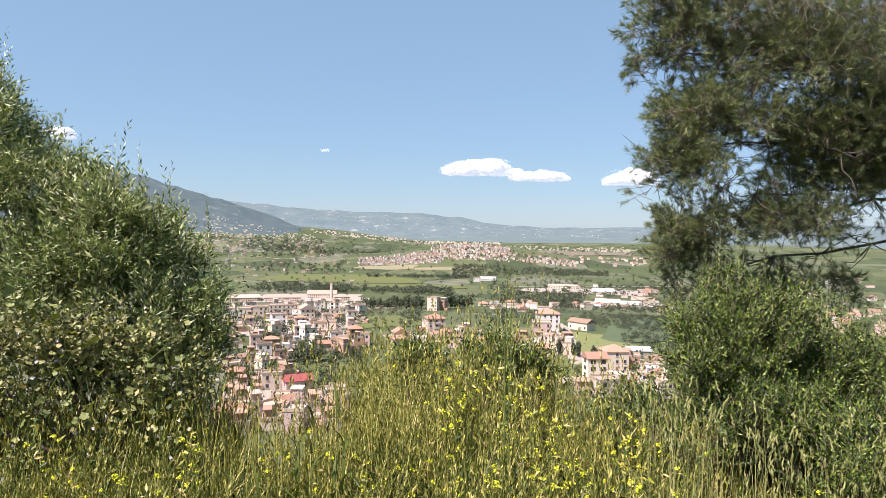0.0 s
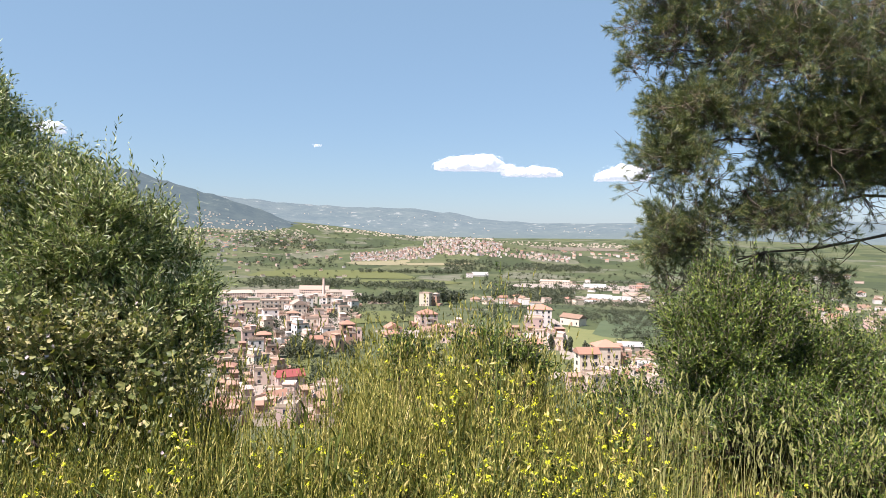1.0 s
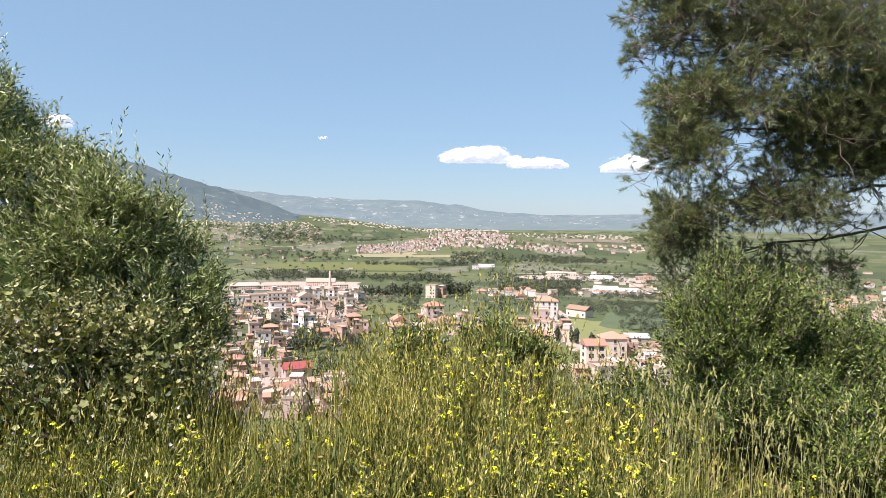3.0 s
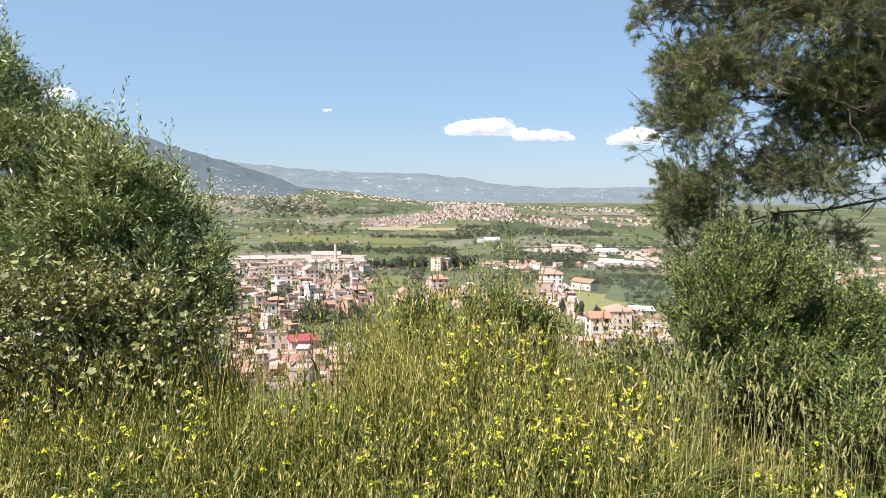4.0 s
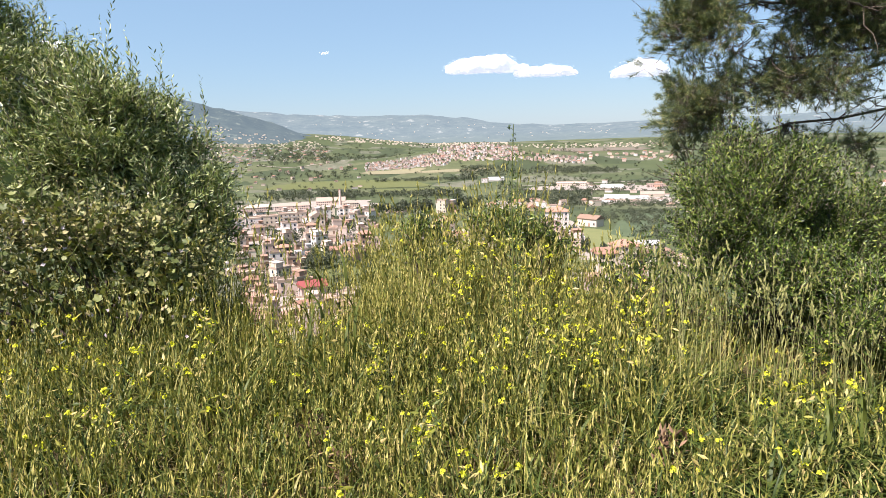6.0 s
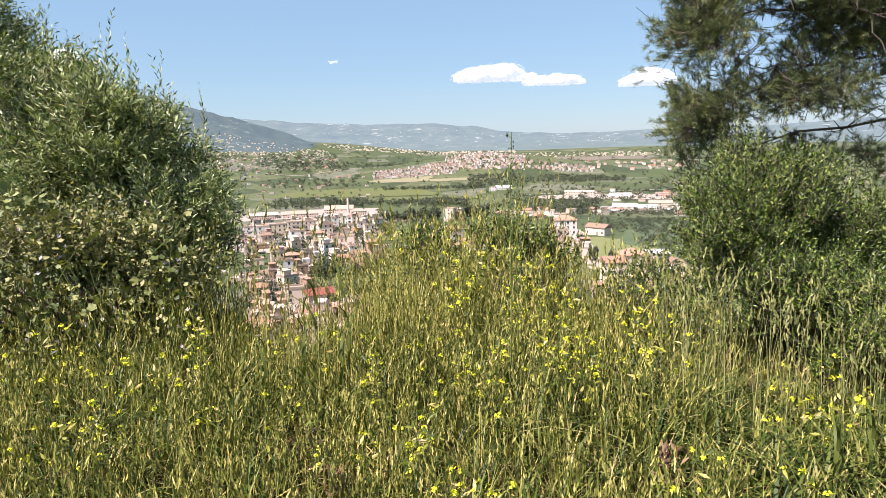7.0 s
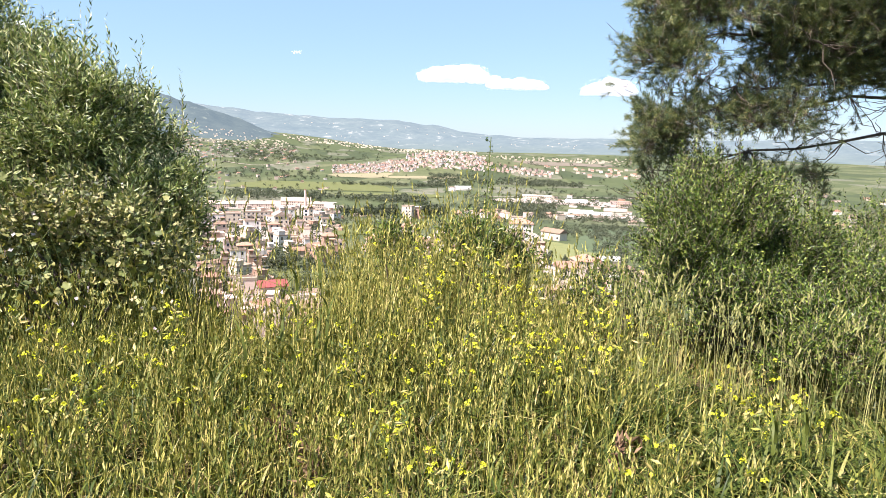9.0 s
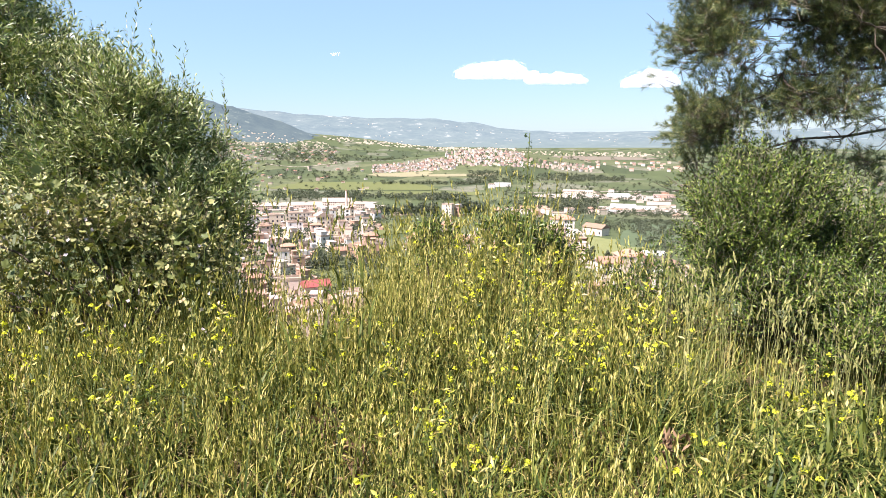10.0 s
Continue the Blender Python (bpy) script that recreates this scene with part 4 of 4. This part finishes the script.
def quarter(label, group, n, b0, b1, r0, r1, sizes, floors, detail, seed, palette, flat=0.7, spacing=9.0, single=True):
    """A quarter of the town: houses apart from one another, facing the valley."""
    g = random.Random(seed)
    made = []
    heap, slots = bmesh.new(), [*WALLS] + [k + "_roof" for k in ROOFS]
    words = {"white": "white plastered", "cream": "cream plastered", "peach": "peach plastered", "pink": "pink plastered", "brick": "bare brick", "grey": "bare concrete"}
    tries = 0
    while len(made) < n and tries < n * 30:
        tries += 1
        b, r = g.uniform(b0, b1), g.uniform(r0, r1)
        x, y, _ = spot(b, r)
        if any((x - p) ** 2 + (y - q) ** 2 < spacing ** 2 for p, q in made):
            continue
        made.append((x, y))
        wall = g.choice(palette)
        kind = "flat" if g.random() < flat else g.choice(("hip", "gable"))
        rm = "flat" if kind == "flat" else g.choice(("tile", "tile", "brown"))
        fl = g.choice(floors)
        if not single:
            w, d = g.uniform(*sizes), g.uniform(sizes[0], sizes[1] * 0.9)
            m = Matrix.Translation(spot(b, r)) @ pose(0, 0, 0, 0, 0, g.choice((4, 12, -8, 30)) - b)
            for me, mat in ((boxes("wall", WALLS[wall], (-w / 2, w / 2, -d / 2, d / 2, -3.0, fl * 3.0)), wall), (roof_mesh(kind, w, d, fl * 3.0, ROOFS[rm]), rm + "_roof")):
                n0 = len(heap.faces)
                me.transform(m)
                heap.from_mesh(me)
                heap.faces.ensure_lookup_table()
                for face in heap.faces[n0:]:
                    face.material_index = slots.index(mat)
            continue
        txt = "%s house with %s roof %s" % (words[wall], "a flat" if kind == "flat" else "a tiled", label)
        building("house", txt, b, r, g.uniform(*sizes), g.uniform(sizes[0], sizes[1] * 0.9), fl, wall, kind, rm, g.choice((4, 12, -8, 30)) + g.uniform(-5, 5), detail, 2 if detail == 2 and g.random() < 0.4 else 0, group, posts=kind == "flat" and detail and g.random() < 0.25)
    if single:
        heap.free()
        return
    me = bpy.data.meshes.new("far_houses")
    heap.to_mesh(me)
    heap.free()
    for mat in (*WALLS.values(), *ROOFS.values()):
        me.materials.append(mat)
    tagged(new("far_houses", me), "crowd of small pastel houses " + label, "houses", group, "stuff")


quarter("on the slope below", near_town, 24, -18.6, -9.6, 158, 212, (4.5, 7.5), (1, 1, 2), 2, 21, ("brick", "peach", "pink", "brick", "peach", "cream"), 0.74, 6.5)
quarter("on the slope below", near_town, 16, -19, -14, 236, 296, (4.5, 7), (1, 1, 2), 2, 29, ("brick", "brick", "peach", "cream"), 0.8, 8)
quarter("in the town", "houses of the town", 46, -18.8, -7.4, 300, 475, (4.2, 7.5), (1, 1, 2, 2), 1, 22, ("brick", "brick", "peach", "pink", "white", "cream", "peach"), 0.84, 9)
quarter("in the town", "houses of the town", 24, -18.0, -7.5, 480, 640, (5, 9), (2, 2, 3), 1, 23, ("peach", "white", "cream", "white"), 0.85, 15)
quarter("among trees", "houses in the valley", 9, -5.2, 3.6, 330, 385, (6, 9), (1, 1, 2), 1, 24, ("white", "peach", "pink", "cream"), 0.6, 12)
quarter("beside the lane", "houses in the valley", 9, 5.8, 9.8, 300, 356, (5, 8), (1, 1, 2), 1, 25, ("white", "peach", "pink", "brick"), 0.7, 8)
quarter("on the slope below", near_town, 9, 12.4, 19.5, 225, 310, (6, 9), (1, 2, 2), 2, 26, ("brick", "peach", "cream", "white"), 0.6, 9)
quarter("in the valley", "houses in the valley", 16, 2, 9, 560, 900, (7, 12), (1, 1, 2), 0, 27, ("white", "peach", "cream"), 0.6, 25)
quarter("near warehouses", "houses in the valley", 20, 9.5, 17.5, 720, 1250, (6, 12), (1, 1, 2), 0, 28, ("white", "cream", "peach"), 0.6, 24)
quarter("behind the pine", "houses in the valley", 60, 19, 36, 480, 900, (7, 13), (1, 2, 2), 0, 51, ("peach", "cream", "white", "pink"), 0.8, 16, single=False)
quarter("behind the pine", "houses in the valley", 50, 19, 36, 950, 1700, (8, 16), (1, 1, 2), 0, 52, ("peach", "cream", "white"), 0.7, 24, single=False)
village = "houses of the hill village"
quarter("in the hill village", village, 60, -8.0, -1.2, 1735, 1830, (4, 7), (1, 2, 2), 0, 31, ("pink", "peach", "white", "white", "cream"), 0.8, 8)
quarter("in the hill village", village, 50, -1.6, 4.6, 1775, 1900, (4, 7), (1, 2, 2), 0, 32, ("pink", "peach", "white", "cream"), 0.8, 8)
quarter("in the hill village", village, 60, 4.0, 10.5, 1790, 1870, (4, 8), (1, 2, 2), 0, 33, ("pink", "peach", "cream", "white"), 0.7, 9, single=False)
quarter("in the hill village", village, 260, -8.0, -1.0, 1735, 1860, (3.6, 6.2), (1, 1, 2), 0, 37, ("pink", "white", "white", "cream"), 0.8, 5, single=False)
quarter("in the hill village", village, 300, -1.8, 4.8, 1770, 1930, (3.6, 6.2), (1, 1, 2), 0, 38, ("pink", "white", "white", "cream"), 0.8, 5, single=False)
quarter("by the village road", village, 40, 9.5, 17.5, 1850, 2250, (6, 11), (1, 2), 0, 34, ("peach", "cream", "white"), 0.5, 18, single=False)
quarter("in the fields", "farmhouses", 34, -19.5, -8, 1250, 2000, (6, 11), (1, 1, 2), 0, 35, ("white", "peach", "cream"), 0.5, 30, single=False)
quarter("under the mountain", "farmhouses", 110, -20.5, -11, 2050, 2600, (6, 11), (1, 1), 0, 36, ("white", "cream", "white"), 0.5, 24, single=False)


def far_houses(label, n, b0, b1, r0, r1, size, seed, surface=None):
    """Specks of houses too far off to tell apart."""
    g = random.Random(seed)
    bm = bmesh.new()
    for k in range(n):
        b, r = g.uniform(b0, b1), g.uniform(r0, r1)
        x, y, z = spot(b, r)
        if surface is not None:
            hit = surface.ray_cast(Vector((x, y, 2000)), Vector((0, 0, -1)))
            if hit[0] is None:
                continue
            z = max(z, hit[0].z)
        w, d, h = g.uniform(0.6, 1.3) * size, g.uniform(0.6, 1.1) * size, g.uniform(0.35, 0.7) * size
        box(bm, x - w / 2, x + w / 2, y - d / 2, y + d / 2, z - 4, z + h)
    ob = new("far_houses", finish("far_houses", bm, WALLS["cream"]))
    return tagged(ob, label, "houses", kind="stuff")


def surface_of(ob):
    from mathutils.bvhtree import BVHTree
    return BVHTree.FromPolygons([v.co for v in ob.data.vertices], [tuple(p.vertices) for p in ob.data.polygons])


range_top, mountain_top = surface_of(bpy.data.objects["backdrop_far_ridge"]), surface_of(bpy.data.objects["backdrop_mountain"])
far_houses("white houses scattered over the mountain foot", 300, -22, -11.5, 2450, 2980, 5.8, 41, mountain_top)
far_houses("line of white houses across the far plain", 210, -12, 4, 3050, 3450, 8, 42)
far_houses("line of white houses across the far plain", 170, 2, 17, 2650, 3050, 7, 43)
far_houses("white specks of houses on the far range", 50, -12, 17, 3600, 4150, 5, 44, range_top)


# ---- trees of the valley ----
def tree_points(h, n, slim=1.0):
    """Leaf clumps of one crown of height h over its foot."""
    d = unit(rng.normal(size=(n, 3)))
    u = rng.random((n, 1)) ** 0.45
    lump = 1 + 0.25 * np.sin(4 * d[:, :1] + rng.random() * 6) + 0.2 * np.sin(5 * d[:, 2:] + rng.random() * 6)
    return d * u * lump * np.array([0.42 * slim, 0.42 * slim, 0.40]) * h + np.array([0, 0, 0.56 * h])


def belt(label, n, b0, b1, r0, r1, h0, h1, clumps=24, slim=1.0, name="far_trees"):
    """A belt of trees or hedge seen from far off."""
    clumps = max(clumps, 28)
    B, Rr = b0 + (b1 - b0) * rng.random(n), r0 + (r1 - r0) * rng.random(n)
    P, L = [], []
    for b, r in zip(B, Rr):
        x, y, z = spot(b, r)
        if 9.6 < b < 14.2 and 300 < r < 396:
            continue
        if r > 350 and float(wave(x, y, r / 30, 7)) < 0.1 - 1.1 * rng.random():
            continue
        h = h0 + (h1 - h0) * rng.random()
        P.append(tree_points(h, clumps, slim * (0.8 + 0.5 * rng.random())) + np.array([x, y, z]))
        L.append(np.full(clumps, h * 1.5 / math.sqrt(clumps)))
    P, L = np.concatenate(P), np.concatenate(L)
    d = unit(rng.normal(size=P.shape) + np.array([0, 0, 0.3]))
    v, f = leaf_arrays(P - d * L[:, None] * 0.5, d, L, L * 0.75, 0.3)
    ob = new(name, fast_mesh(name, v, f, LEAF_HAZED))
    return tagged(ob, label, "trees", kind="stuff")


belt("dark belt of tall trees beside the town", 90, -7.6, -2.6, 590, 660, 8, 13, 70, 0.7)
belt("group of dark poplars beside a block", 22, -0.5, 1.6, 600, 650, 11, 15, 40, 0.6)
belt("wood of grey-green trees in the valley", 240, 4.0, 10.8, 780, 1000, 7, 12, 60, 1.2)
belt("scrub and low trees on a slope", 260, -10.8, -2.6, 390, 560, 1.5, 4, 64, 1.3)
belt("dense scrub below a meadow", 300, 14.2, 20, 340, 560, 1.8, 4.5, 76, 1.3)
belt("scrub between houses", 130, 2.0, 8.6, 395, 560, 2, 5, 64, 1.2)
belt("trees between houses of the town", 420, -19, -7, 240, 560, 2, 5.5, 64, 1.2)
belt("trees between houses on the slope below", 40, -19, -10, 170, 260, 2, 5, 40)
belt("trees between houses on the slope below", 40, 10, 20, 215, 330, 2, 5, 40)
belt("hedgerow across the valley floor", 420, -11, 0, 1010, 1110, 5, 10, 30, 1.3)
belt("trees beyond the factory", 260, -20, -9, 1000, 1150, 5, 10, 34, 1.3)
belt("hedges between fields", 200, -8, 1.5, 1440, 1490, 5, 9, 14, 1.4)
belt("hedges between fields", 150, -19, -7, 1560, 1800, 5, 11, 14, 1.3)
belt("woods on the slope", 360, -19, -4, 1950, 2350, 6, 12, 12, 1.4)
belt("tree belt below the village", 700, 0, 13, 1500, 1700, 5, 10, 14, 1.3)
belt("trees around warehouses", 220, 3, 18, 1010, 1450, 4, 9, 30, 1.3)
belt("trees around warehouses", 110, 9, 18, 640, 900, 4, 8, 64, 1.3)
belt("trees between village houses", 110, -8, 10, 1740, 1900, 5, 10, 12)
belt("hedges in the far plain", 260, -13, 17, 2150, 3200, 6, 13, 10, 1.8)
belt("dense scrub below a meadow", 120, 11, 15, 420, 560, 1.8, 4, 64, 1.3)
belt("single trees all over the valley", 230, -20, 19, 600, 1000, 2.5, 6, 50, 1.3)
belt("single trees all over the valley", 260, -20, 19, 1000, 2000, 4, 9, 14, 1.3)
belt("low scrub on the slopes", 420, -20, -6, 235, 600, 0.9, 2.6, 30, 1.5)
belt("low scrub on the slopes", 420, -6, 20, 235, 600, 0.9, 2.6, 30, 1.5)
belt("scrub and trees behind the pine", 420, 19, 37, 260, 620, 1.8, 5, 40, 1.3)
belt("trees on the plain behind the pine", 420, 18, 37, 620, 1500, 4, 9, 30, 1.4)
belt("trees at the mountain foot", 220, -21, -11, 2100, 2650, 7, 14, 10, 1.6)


def valley_tree(name, label, bearing, r, h, slim, group):
    x, y, z = spot(bearing, r)
    ob = thing(name, label, "tree", (x, y, z), group)
    v, f = tubes([([(0, 0, -0.5), (0.1, 0, h * 0.3), (0, 0.1, h * 0.7)], [h * 0.03, h * 0.02, h * 0.008])], 6)
    part("trunk", fast_mesh("trunk", v, f, BARK, True), ob)
    n = 520
    P = tree_points(h, n, slim)
    d = unit(rng.normal(size=P.shape) + np.array([0, 0, 0.3]))
    L = np.full(n, h * 0.11)
    v, f = leaf_arrays(P - d * L[:, None] * 0.5, d, L, L * 0.7, 0.3)
    part("crown", fast_mesh("crown", v, f, LEAF_HAZED), ob, kind="stuff")
    return ob


for b, r, h in ((9.1, 318, 7.5), (9.5, 320, 8), (10.3, 316, 6.5), (10.7, 314, 7.5), (12.0, 312, 6.5)):
    valley_tree("cypress", "dark slender cypress beside the lane", b, r, h, 0.5, "cypresses by the lane")
for b, r, h in ((-13.0, 292, 7), (-12.3, 288, 8), (-11.7, 292, 7), (-12.7, 300, 8), (-11.2, 296, 6), (10.0, 322, 6), (-16.5, 296, 5), (-9.8, 300, 5)):
    valley_tree("tree", "dark round-crowned tree between houses", b, r, h, 1.0, "trees between houses")


# ---- flowering plants in the meadow ----
def flower_head(n, spread, petal):
    """A loose cluster of four-petalled flowers."""
    c = rng.normal(size=(n, 3)) * np.array([spread, spread, spread * 0.7])
    axis = unit(c * np.array([1, 1, 0.3]) + np.array([0, 0, spread * 0.9]))
    s = across(axis)
    t = np.cross(s, axis)
    sets = []
    for k in range(4):
        d = unit((s if k % 2 else t) * (1 if k < 2 else -1) + axis * 0.35)
        sets.append(leaf_arrays(c, d, petal, petal * 0.85, 0.15, axis))
    return joined(sets)


HEADS = [fast_mesh("flower_head", *flower_head(n, 0.010, 0.009), PETAL) for n in (7, 10, 13)]
PALE_HEADS = [fast_mesh("flower", *flower_head(1, 0.002, 0.018), PALE_PETAL)]


def mustard(x, y, h):
    z = gz1(x, y)
    ob = thing("wild_mustard", "yellow-flowered wild mustard standing in tall grass", "flower", (x, y, z), "yellow mustard flowers")
    tip = np.array([rng.normal() * 0.06, rng.normal() * 0.06, h])
    main = limb((0, 0, 0), tip, 0.0035, 0.0015, 0, 5, 0.04)
    paths, tips = [main], [tip]
    for k in range(rng.integers(2, 6)):
        a = np.array(main[0][rng.integers(2, 5)])
        e = a + np.array([rng.normal() * 0.07, rng.normal() * 0.07, 0.10 + 0.16 * rng.random()])
        paths.append(limb(a, e, 0.002, 0.001, 0, 3, 0.05))
        tips.append(e)
    v, f = tubes(paths, 4)
    part("stem", fast_mesh("stem", v, f, STEM, True), ob)
    pts = np.array([p for q in paths for p in q[0][1:]])
    d = unit(rng.normal(size=pts.shape) + np.array([0, 0, 0.4]))
    v, f = leaf_arrays(pts, d, 0.05, 0.014, 0.2)
    part("foliage", fast_mesh("foliage", v, f, BLADE), ob, kind="stuff")
    for t in tips:
        q = part("flower_head", HEADS[rng.integers(0, 3)], ob, "cluster of small yellow flowers", "stuff")
        q.location = tuple(t)
        q.rotation_euler = (rng.normal() * 0.3, rng.normal() * 0.3, rng.random() * 6)
        s = 0.5 + 0.45 * rng.random()
        q.scale = (s, s, s)
    return ob


for count, x0, x1, y0, y1 in ((46, 0.0, 1.1, 2.9, 4.4), (9, -2.6, -1.3, 2.3, 3.4), (22, -1.4, 0.4, 2.3, 3.6), (16, 1.0, 2.0, 2.6, 3.8), (6, -0.5, 0.6, 3.8, 4.4), (7, -0.6, 1.4, 1.9, 2.6), (5, -1.95, -1.4, 2.3, 2.75)):
    for k in range(count):
        x, y = x0 + (x1 - x0) * rng.random(), y0 + (y1 - y0) * rng.random()
        mustard(x, y, float(grass_height(x, y)) * (0.86 + 0.28 * rng.random()))


def broad_leaf():
    """A lobed, slightly cupped leaf of unit size, along +Y."""
    n = 15
    verts = [(0, 0, 0)]
    for k in range(n):
        a = -2.5 + 5.0 * k / (n - 1)
        r = 0.52 * (1 + 0.16 * math.cos(5 * a)) * (1.0 - 0.08 * abs(a))
        verts.append((r * math.sin(a), 0.42 + r * math.cos(a) * 0.95, 0.16 * r * r + 0.05 * math.cos(5 * a)))
    verts[0] = (0, 0.12, -0.04)
    return np.array(verts), np.array([(0, k, k + 1) for k in range(1, n)])


LEAF_MESHES = [fast_mesh("leaf", *broad_leaf(), MALLOW_LEAF), fast_mesh("leaf", *broad_leaf(), MALLOW_LEAF)]


def mallow(x, y, h, spread, leaves):
    """A straggling mallow with broad leaves and pale flowers on stems."""
    z = gz1(x, y)
    ob = thing("mallow_plant", "straggling mallow with broad pale leaves and faded flowers", "plant", (x, y, z), "mallows below the tall shrub")
    paths = []
    for k in range(7):
        e = np.array([rng.normal() * spread, rng.normal() * spread * 0.6, h * (0.65 + 0.45 * rng.random())])
        paths.append(limb((rng.normal() * 0.04, rng.normal() * 0.04, 0), e, 0.006, 0.002, 0.05, 7, 0.06))
    for q in paths:
        v, f = tubes([q], 4)
        part("stem", fast_mesh("stem", v, f, STEM, True), ob)
    for k in range(leaves):
        pts = paths[rng.integers(0, len(paths))][0]
        p = np.array(pts[rng.integers(2, len(pts))]) + rng.normal(size=3) * 0.045
        q = part("leaf", LEAF_MESHES[0 if rng.random() < 0.7 else 1], ob)
        q.location = tuple(p)
        q.rotation_euler = (rng.normal() * 0.7, rng.normal() * 0.7, rng.random() * 6.28)
        s = 0.030 + 0.038 * rng.random() ** 1.5
        q.scale = (s, s, s)
    for k in range(8):
        pts = paths[rng.integers(0, len(paths))][0]
        p = np.array(pts[rng.integers(3, len(pts))]) + rng.normal(size=3) * 0.025
        q = part("flower", PALE_HEADS[0], ob, "faded pale pink flower")
        q.location = tuple(p)
        q.rotation_euler = (rng.normal() * 0.8, rng.normal() * 0.8, rng.random() * 6)
    return ob


for x, y, h, s, n in ((-1.8, 4.4, 0.75, 0.15, 80), (-1.95, 4.25, 1.15, 0.25, 130), (-2.35, 4.2, 1.25, 0.25, 130), (-2.75, 4.1, 1.1, 0.28, 130), (-3.1, 4.2, 1.0, 0.25, 110), (-2.1, 3.8, 0.8, 0.25, 95), (-2.55, 3.7, 0.75, 0.25, 90), (-1.7, 3.9, 0.6, 0.2, 60)):
    mallow(x, y, h, s, n)


def flower_stalk(x, y, top, label, leaves):
    """A tall thin stalk with leaf tufts and dark buds."""
    z = gz1(x, y)
    h = top - z
    ob = thing("tall_stalk", label, "plant", (x, y, z), "tall stalks over the grass")
    main = limb((0, 0, 0), (0.02, 0.01, h), 0.005, 0.002, 0, 9, 0.012)
    v, f = tubes([main], 5)
    part("stem", fast_mesh("stem", v, f, STEM, True), ob)
    side = []
    pts, dirs = [], []
    for k in range(leaves):
        u = 0.45 + 0.55 * k / leaves
        a = np.array([0.02 * u, 0.01 * u, h * u])
        d = unit(np.array([math.cos(k * 2.4), math.sin(k * 2.4), 0.55]))
        e = a + d * 0.035 * (1.4 - u)
        side.append(limb(a, e, 0.002, 0.001, 0, 2, 0.02))
        for m in range(5):
            pts.append(e + rng.normal(size=3) * 0.008)
            dirs.append(unit(d + rng.normal(size=3) * 0.6))
    v, f = tubes(side, 3)
    part("spray", fast_mesh("spray", v, f, STEM, True), ob, kind="stuff")
    v, f = leaf_arrays(np.array(pts), np.array(dirs), 0.020, 0.008, 0.3)
    part("foliage", fast_mesh("foliage", v, f, LEAF_DARK), ob, kind="stuff")
    return ob


flower_stalk(0.31, 3.2, 1.60, "tall thin flower stalk with small dark leaf tufts", 26)
flower_stalk(0.37, 3.6, 1.36, "shorter flower stalk with dark buds", 16)


def reed_grass(x, y, h, bend, turn):
    """A big grass stem with broad drooping leaves."""
    ob = thing("reed_grass", "coarse grass stem with broad drooping dark leaves", "grass", (x, y, gz1(x, y)), "coarse grass stems")
    v, f = tubes([limb((0, 0, 0), (0.03, 0, h), 0.003, 0.0015, 0, 5, 0.02)], 4)
    part("stem", fast_mesh("stem", v, f, STEM, True), ob)
    for k in range(5):
        a = turn + k * 2.3 + rng.normal() * 0.3
        base = np.array([[0.03 * k / 5, 0, h * (0.35 + 0.13 * k)]])
        v, f, _ = blade_arrays(base, np.array([[math.cos(a), math.sin(a), 0]]), np.array([0.26]), np.array([0.014]), np.array([bend]), 6)
        part("leaf", fast_mesh("leaf", v, f, LUSH), ob)
    return ob


for x, y, h in ((-0.62, 2.95, 0.95), (-0.72, 3.1, 0.85), (-0.55, 3.2, 0.95), (-0.85, 2.9, 0.8), (-0.48, 3.0, 0.8), (-0.95, 2.7, 0.6), (1.75, 2.6, 0.55), (1.95, 2.75, 0.6), (1.55, 2.5, 0.45), (2.05, 2.5, 0.55)):
    reed_grass(x, y, h, 1.1, rng.random() * 6)


def dock(x, y):
    """A withered reddish dock."""
    ob = thing("withered_dock", "withered reddish-brown dock plant low in the grass", "plant", (x, y, gz1(x, y)), "withered docks")
    n = 40
    base = np.stack([rng.normal(size=n) * 0.03, rng.normal(size=n) * 0.03, 0.12 + 0.16 * rng.random(n)], -1)
    v, f = leaf_arrays(base, unit(rng.normal(size=(n, 3)) + np.array([0, 0, 0.8])), 0.07, 0.018, 0.3)
    part("foliage", fast_mesh("foliage", v, f, DOCK), ob, kind="stuff")
    v, f = tubes([limb((0, 0, 0), (0.02, 0, 0.30), 0.005, 0.002, 0, 4, 0.03)], 5)
    part("stem", fast_mesh("stem", v, f, DOCK, True), ob)


DOCK = leaf_material("withered_leaf", [(0, (0.118, 0.0666, 0.037)), (1, (0.266, 0.17, 0.104))], 0.8, 0.2, 0.2)
for x, y in ((-0.66, 2.8), (-0.45, 2.45), (0.95, 2.6)):
    dock(x, y)
